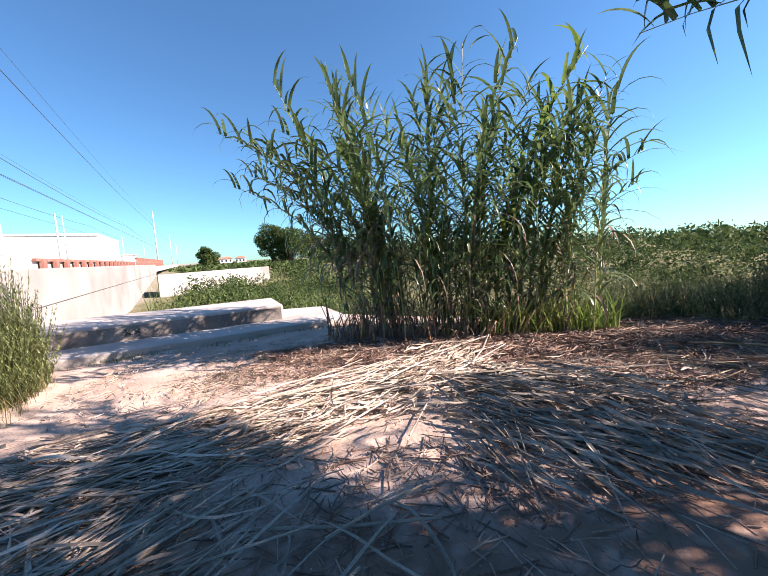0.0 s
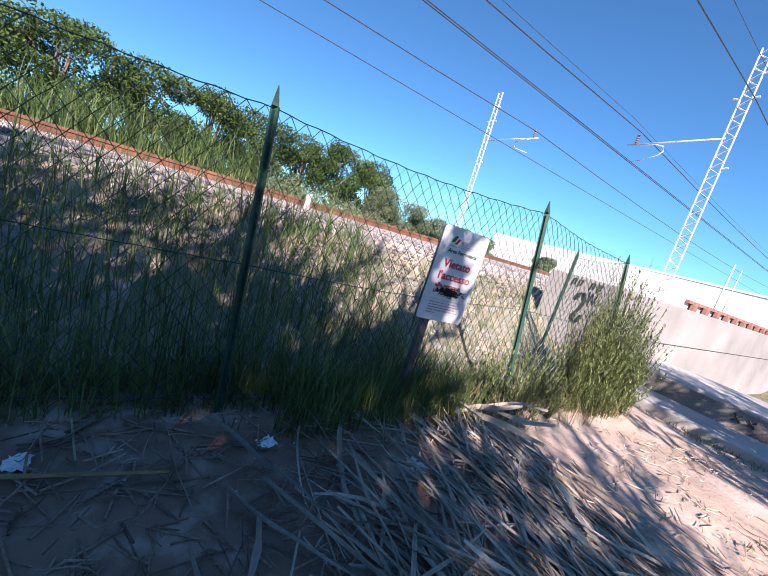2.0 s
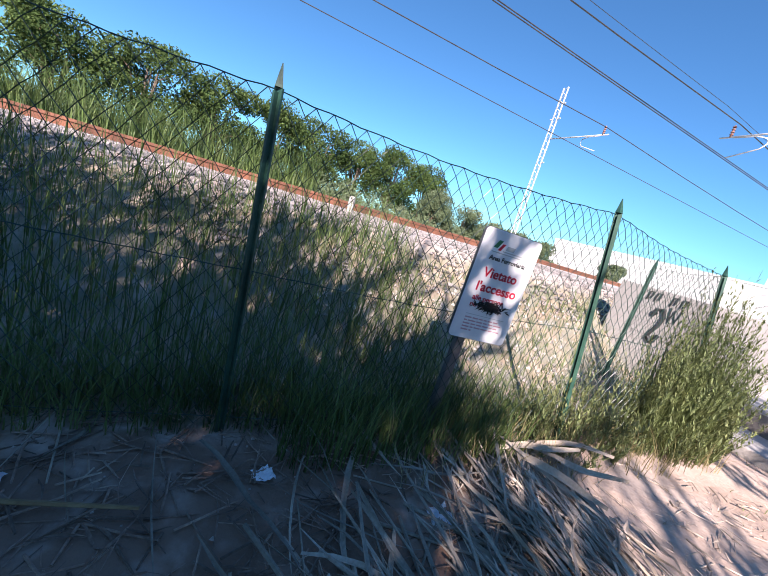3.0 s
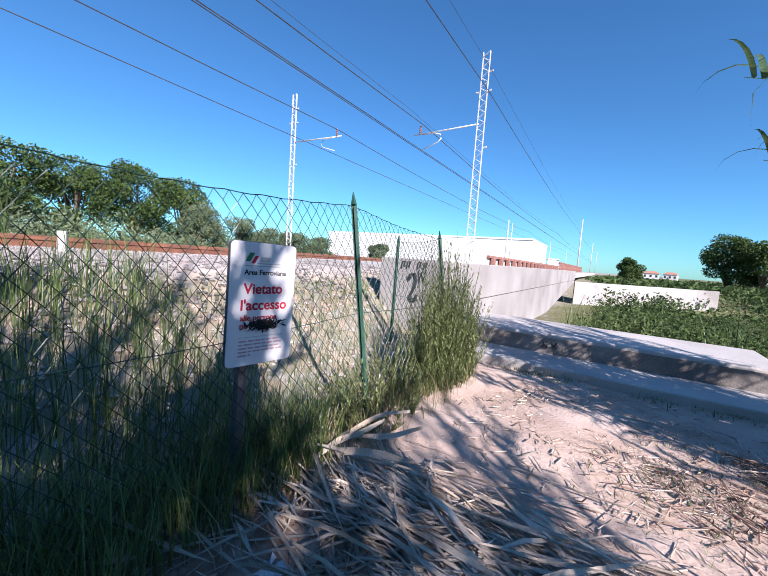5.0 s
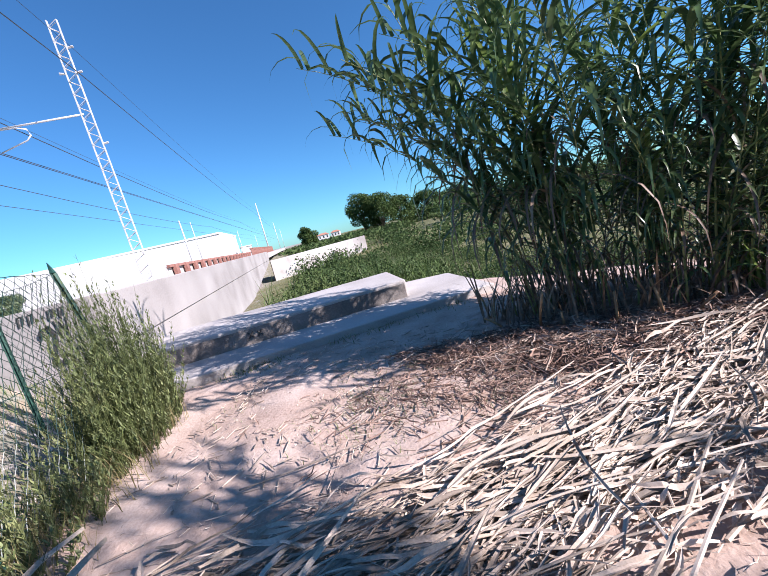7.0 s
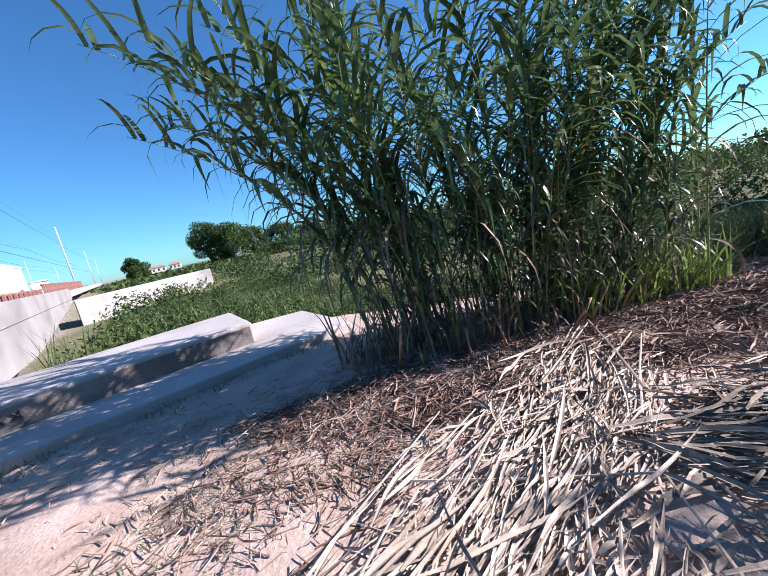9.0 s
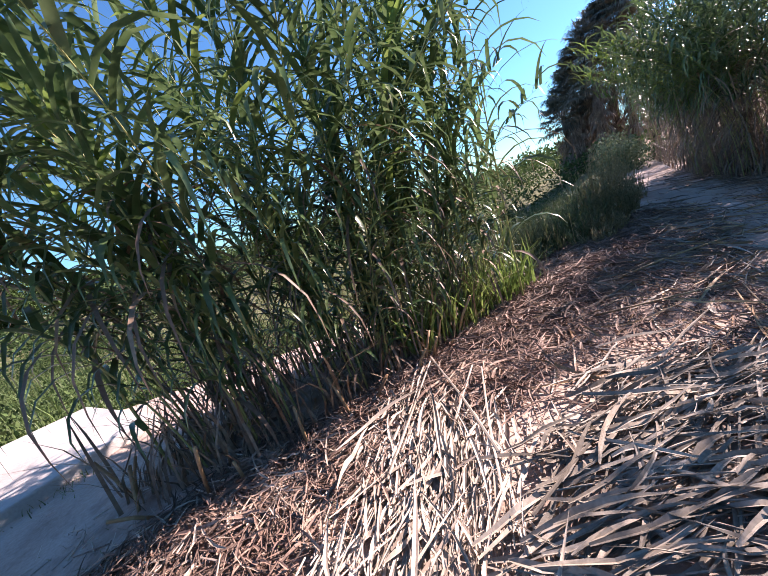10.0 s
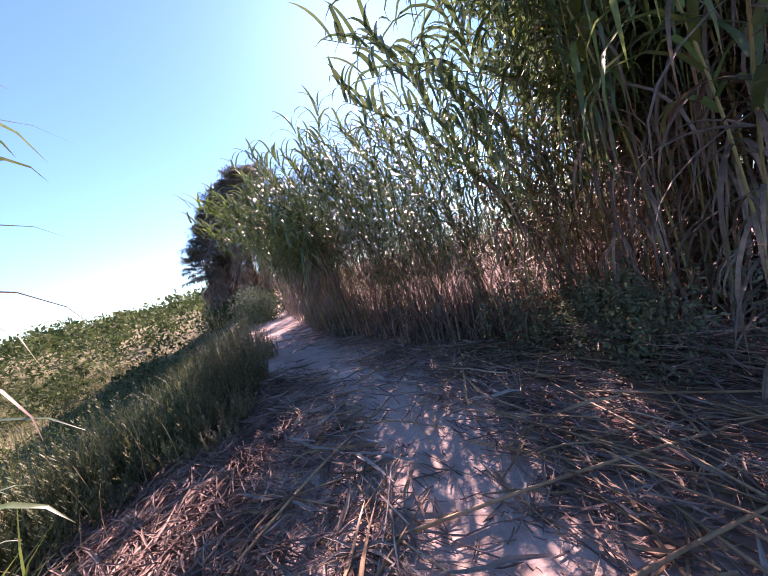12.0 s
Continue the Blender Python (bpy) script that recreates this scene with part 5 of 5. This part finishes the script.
# ---- buildings far off ----
shed = tagged(new("warehouse", None), "long white flat-roofed warehouse beyond the railway", "building")
c0, c1, c2 = polar(33.3, 110), polar(65.5, 132), polar(31.4, 142)
c3 = (c1[0] + c2[0] - c0[0], c1[1] + c2[1] - c0[1])
slab("wall", [c0, c2, c3, c1], -1, 9.55, M_WHITE, shed, 0.0)
slab("roof_edge", [polar(33.35, 109.7), polar(31.3, 142.3), c3, polar(65.6, 132.5)], 9.5, 10.0, M_WHITE, shed, 0.0)
annex = tagged(new("annex_building", None), "small white annex beside the warehouse", "building")
slab("wall", [polar(31.0, 120), polar(29.6, 124), polar(29.8, 135), polar(31.2, 131)], -1, 4.6, M_WHITE, annex, 0.0)
slab("roof", [polar(31.1, 119.5), polar(29.5, 123.5), polar(29.7, 135.5), polar(31.3, 131.5)], 4.6, 4.9, M_CONC, annex, 0.0)


def house(az, R, w, d, h, turn, label):
    th = tagged(new("house", None), label, "house", group="far houses")
    x, y = polar(az, R)
    th.matrix_world = Matrix.Translation((x, y, 0)) @ Matrix.Rotation(turn, 4, "Z")
    bm = bmesh.new()
    box(bm, -w / 2, w / 2, -d / 2, d / 2, -1, h)
    part("wall", bm, M_WHITE, th)
    bm = bmesh.new()
    vs = [bm.verts.new(p) for p in ((-w / 2 - 0.4, -d / 2 - 0.4, h), (w / 2 + 0.4, -d / 2 - 0.4, h), (w / 2 + 0.4, d / 2 + 0.4, h), (-w / 2 - 0.4, d / 2 + 0.4, h), (-w / 4, 0, h + 1.4), (w / 4, 0, h + 1.4))]
    for f in ((0, 1, 5, 4), (1, 2, 5), (2, 3, 4, 5), (3, 0, 4), (3, 2, 1, 0)):
        bm.faces.new([vs[i] for i in f])
    part("roof", bm, M_ROOF, th)
    for k in range(3):
        bm = bmesh.new()
        xx = -w / 3 + k * w / 3
        box(bm, xx - 0.5, xx + 0.5, -d / 2 - 0.03, -d / 2 + 0.05, 1.0, 2.4)
        part("window", bm, M_GLASS, th)


house(18.6, 260, 8, 7, 3.2, 0.3, "low white house with a red tiled roof far off")
house(16.6, 280, 7, 7, 3.4, 0.2, "white house with a tiled roof behind shrubs")
house(19.6, 270, 9, 7, 2.8, 0.3, "low white farm building far off")


# ---- small things ----
def paper(x, y, s, seed, label):
    rng = np.random.default_rng(seed)
    bm = bmesh.new()
    bmesh.ops.create_grid(bm, x_segments=7, y_segments=6, size=0.5)
    for v in bm.verts:
        p = v.co * 4 + Vector((seed, 0, 0))
        v.co.z = 0.28 * abs(noise.noise(p)) + 0.12 * rng.uniform()
        v.co.x *= 1 + 0.35 * noise.noise(p * 1.3)
        v.co.y *= 0.8 + 0.4 * noise.noise(p * 1.1 + Vector((5, 0, 0)))
    o = part("crumpled_tissue", bm, M_PAPER, None)
    o.matrix_world = Matrix.Translation((x, y, land(x, y) + 0.005)) @ Matrix.Rotation(rng.uniform(0, 6), 4, "Z") @ Matrix.Scale(s, 4)
    return tagged(o, label, "tissue", group="litter on the ground")


for x0, y0, x1, y1, r in ((3.9, 4.6, 5.95, 3.4, 0.013), (4.05, 3.35, 4.15, 0.7, 0.013), (3.35, 2.8, 3.85, 0.9, 0.012), (5.4, 3.6, 5.1, 3.0, 0.010), (4.4, 2.45, 4.25, 1.9, 0.010), (4.2, 4.5, 4.7, 4.15, 0.010), (5.6, 3.1, 6.6, 2.0, 0.010), (3.0, 4.4, 4.3, 3.2, 0.010), (2.9, 2.0, 4.4, 2.2, 0.011), (6.6, 3.9, 7.4, 2.9, 0.010)):
    rng, pile = np.random.default_rng(int(x0 * 100)), Pile()
    t = np.linspace(0, 1, 9)
    px = x0 + (x1 - x0) * t + 0.05 * np.sin(t * 3 + rng.uniform(0, 6))
    py = y0 + (y1 - y0) * t + 0.05 * np.sin(t * 4 + rng.uniform(0, 6))
    pz = height(px, py) + 0.05 + r + 0.02 * np.sin(t * 5)
    pile.add(*tube_data(np.stack([px, py, pz], 1), [r * (1.05 if k % 2 else 0.92) * (1 - 0.04 * k) for k in range(9)], 7))
    tagged(new("fallen_cane", pile.mesh("fallen_cane", M_CANE_DRY, True)), "long brown dry cane lying across the path", "cane", group="canes on the path")
paper(-2.56, 2.02, 0.14, 1, "crumpled white tissue lying on brown soil")
paper(-2.14, 0.16, 0.10, 2, "crumpled bluish white tissue by the fence")
paper(-2.06, -0.22, 0.08, 3, "small crumpled white tissue")
paper(-2.52, 1.10, 0.10, 4, "torn grey paper among dry leaves")
bm = bmesh.new()
box(bm, -0.06, 0.06, -0.05, 0.05, -0.1, 0.30, 0.012)
stone = part("marker_stone", bm, M_CONC, None)
q = along(1.6, 6.2)
stone.matrix_world = Matrix.Translation((q.x, q.y, land(q.x, q.y)))
tagged(stone, "small pale concrete kilometre marker beside the ballast", "marker")
pile = Pile()
pile.add(*lying_stalk(np.random.default_rng(7), -2.05, 0.2, 1.75, 1.1, 0.011, 0.02))
tagged(new("fallen_cane", pile.mesh("fallen_cane", M_CANE_DRY)), "long brown fallen cane in the shade", "cane")
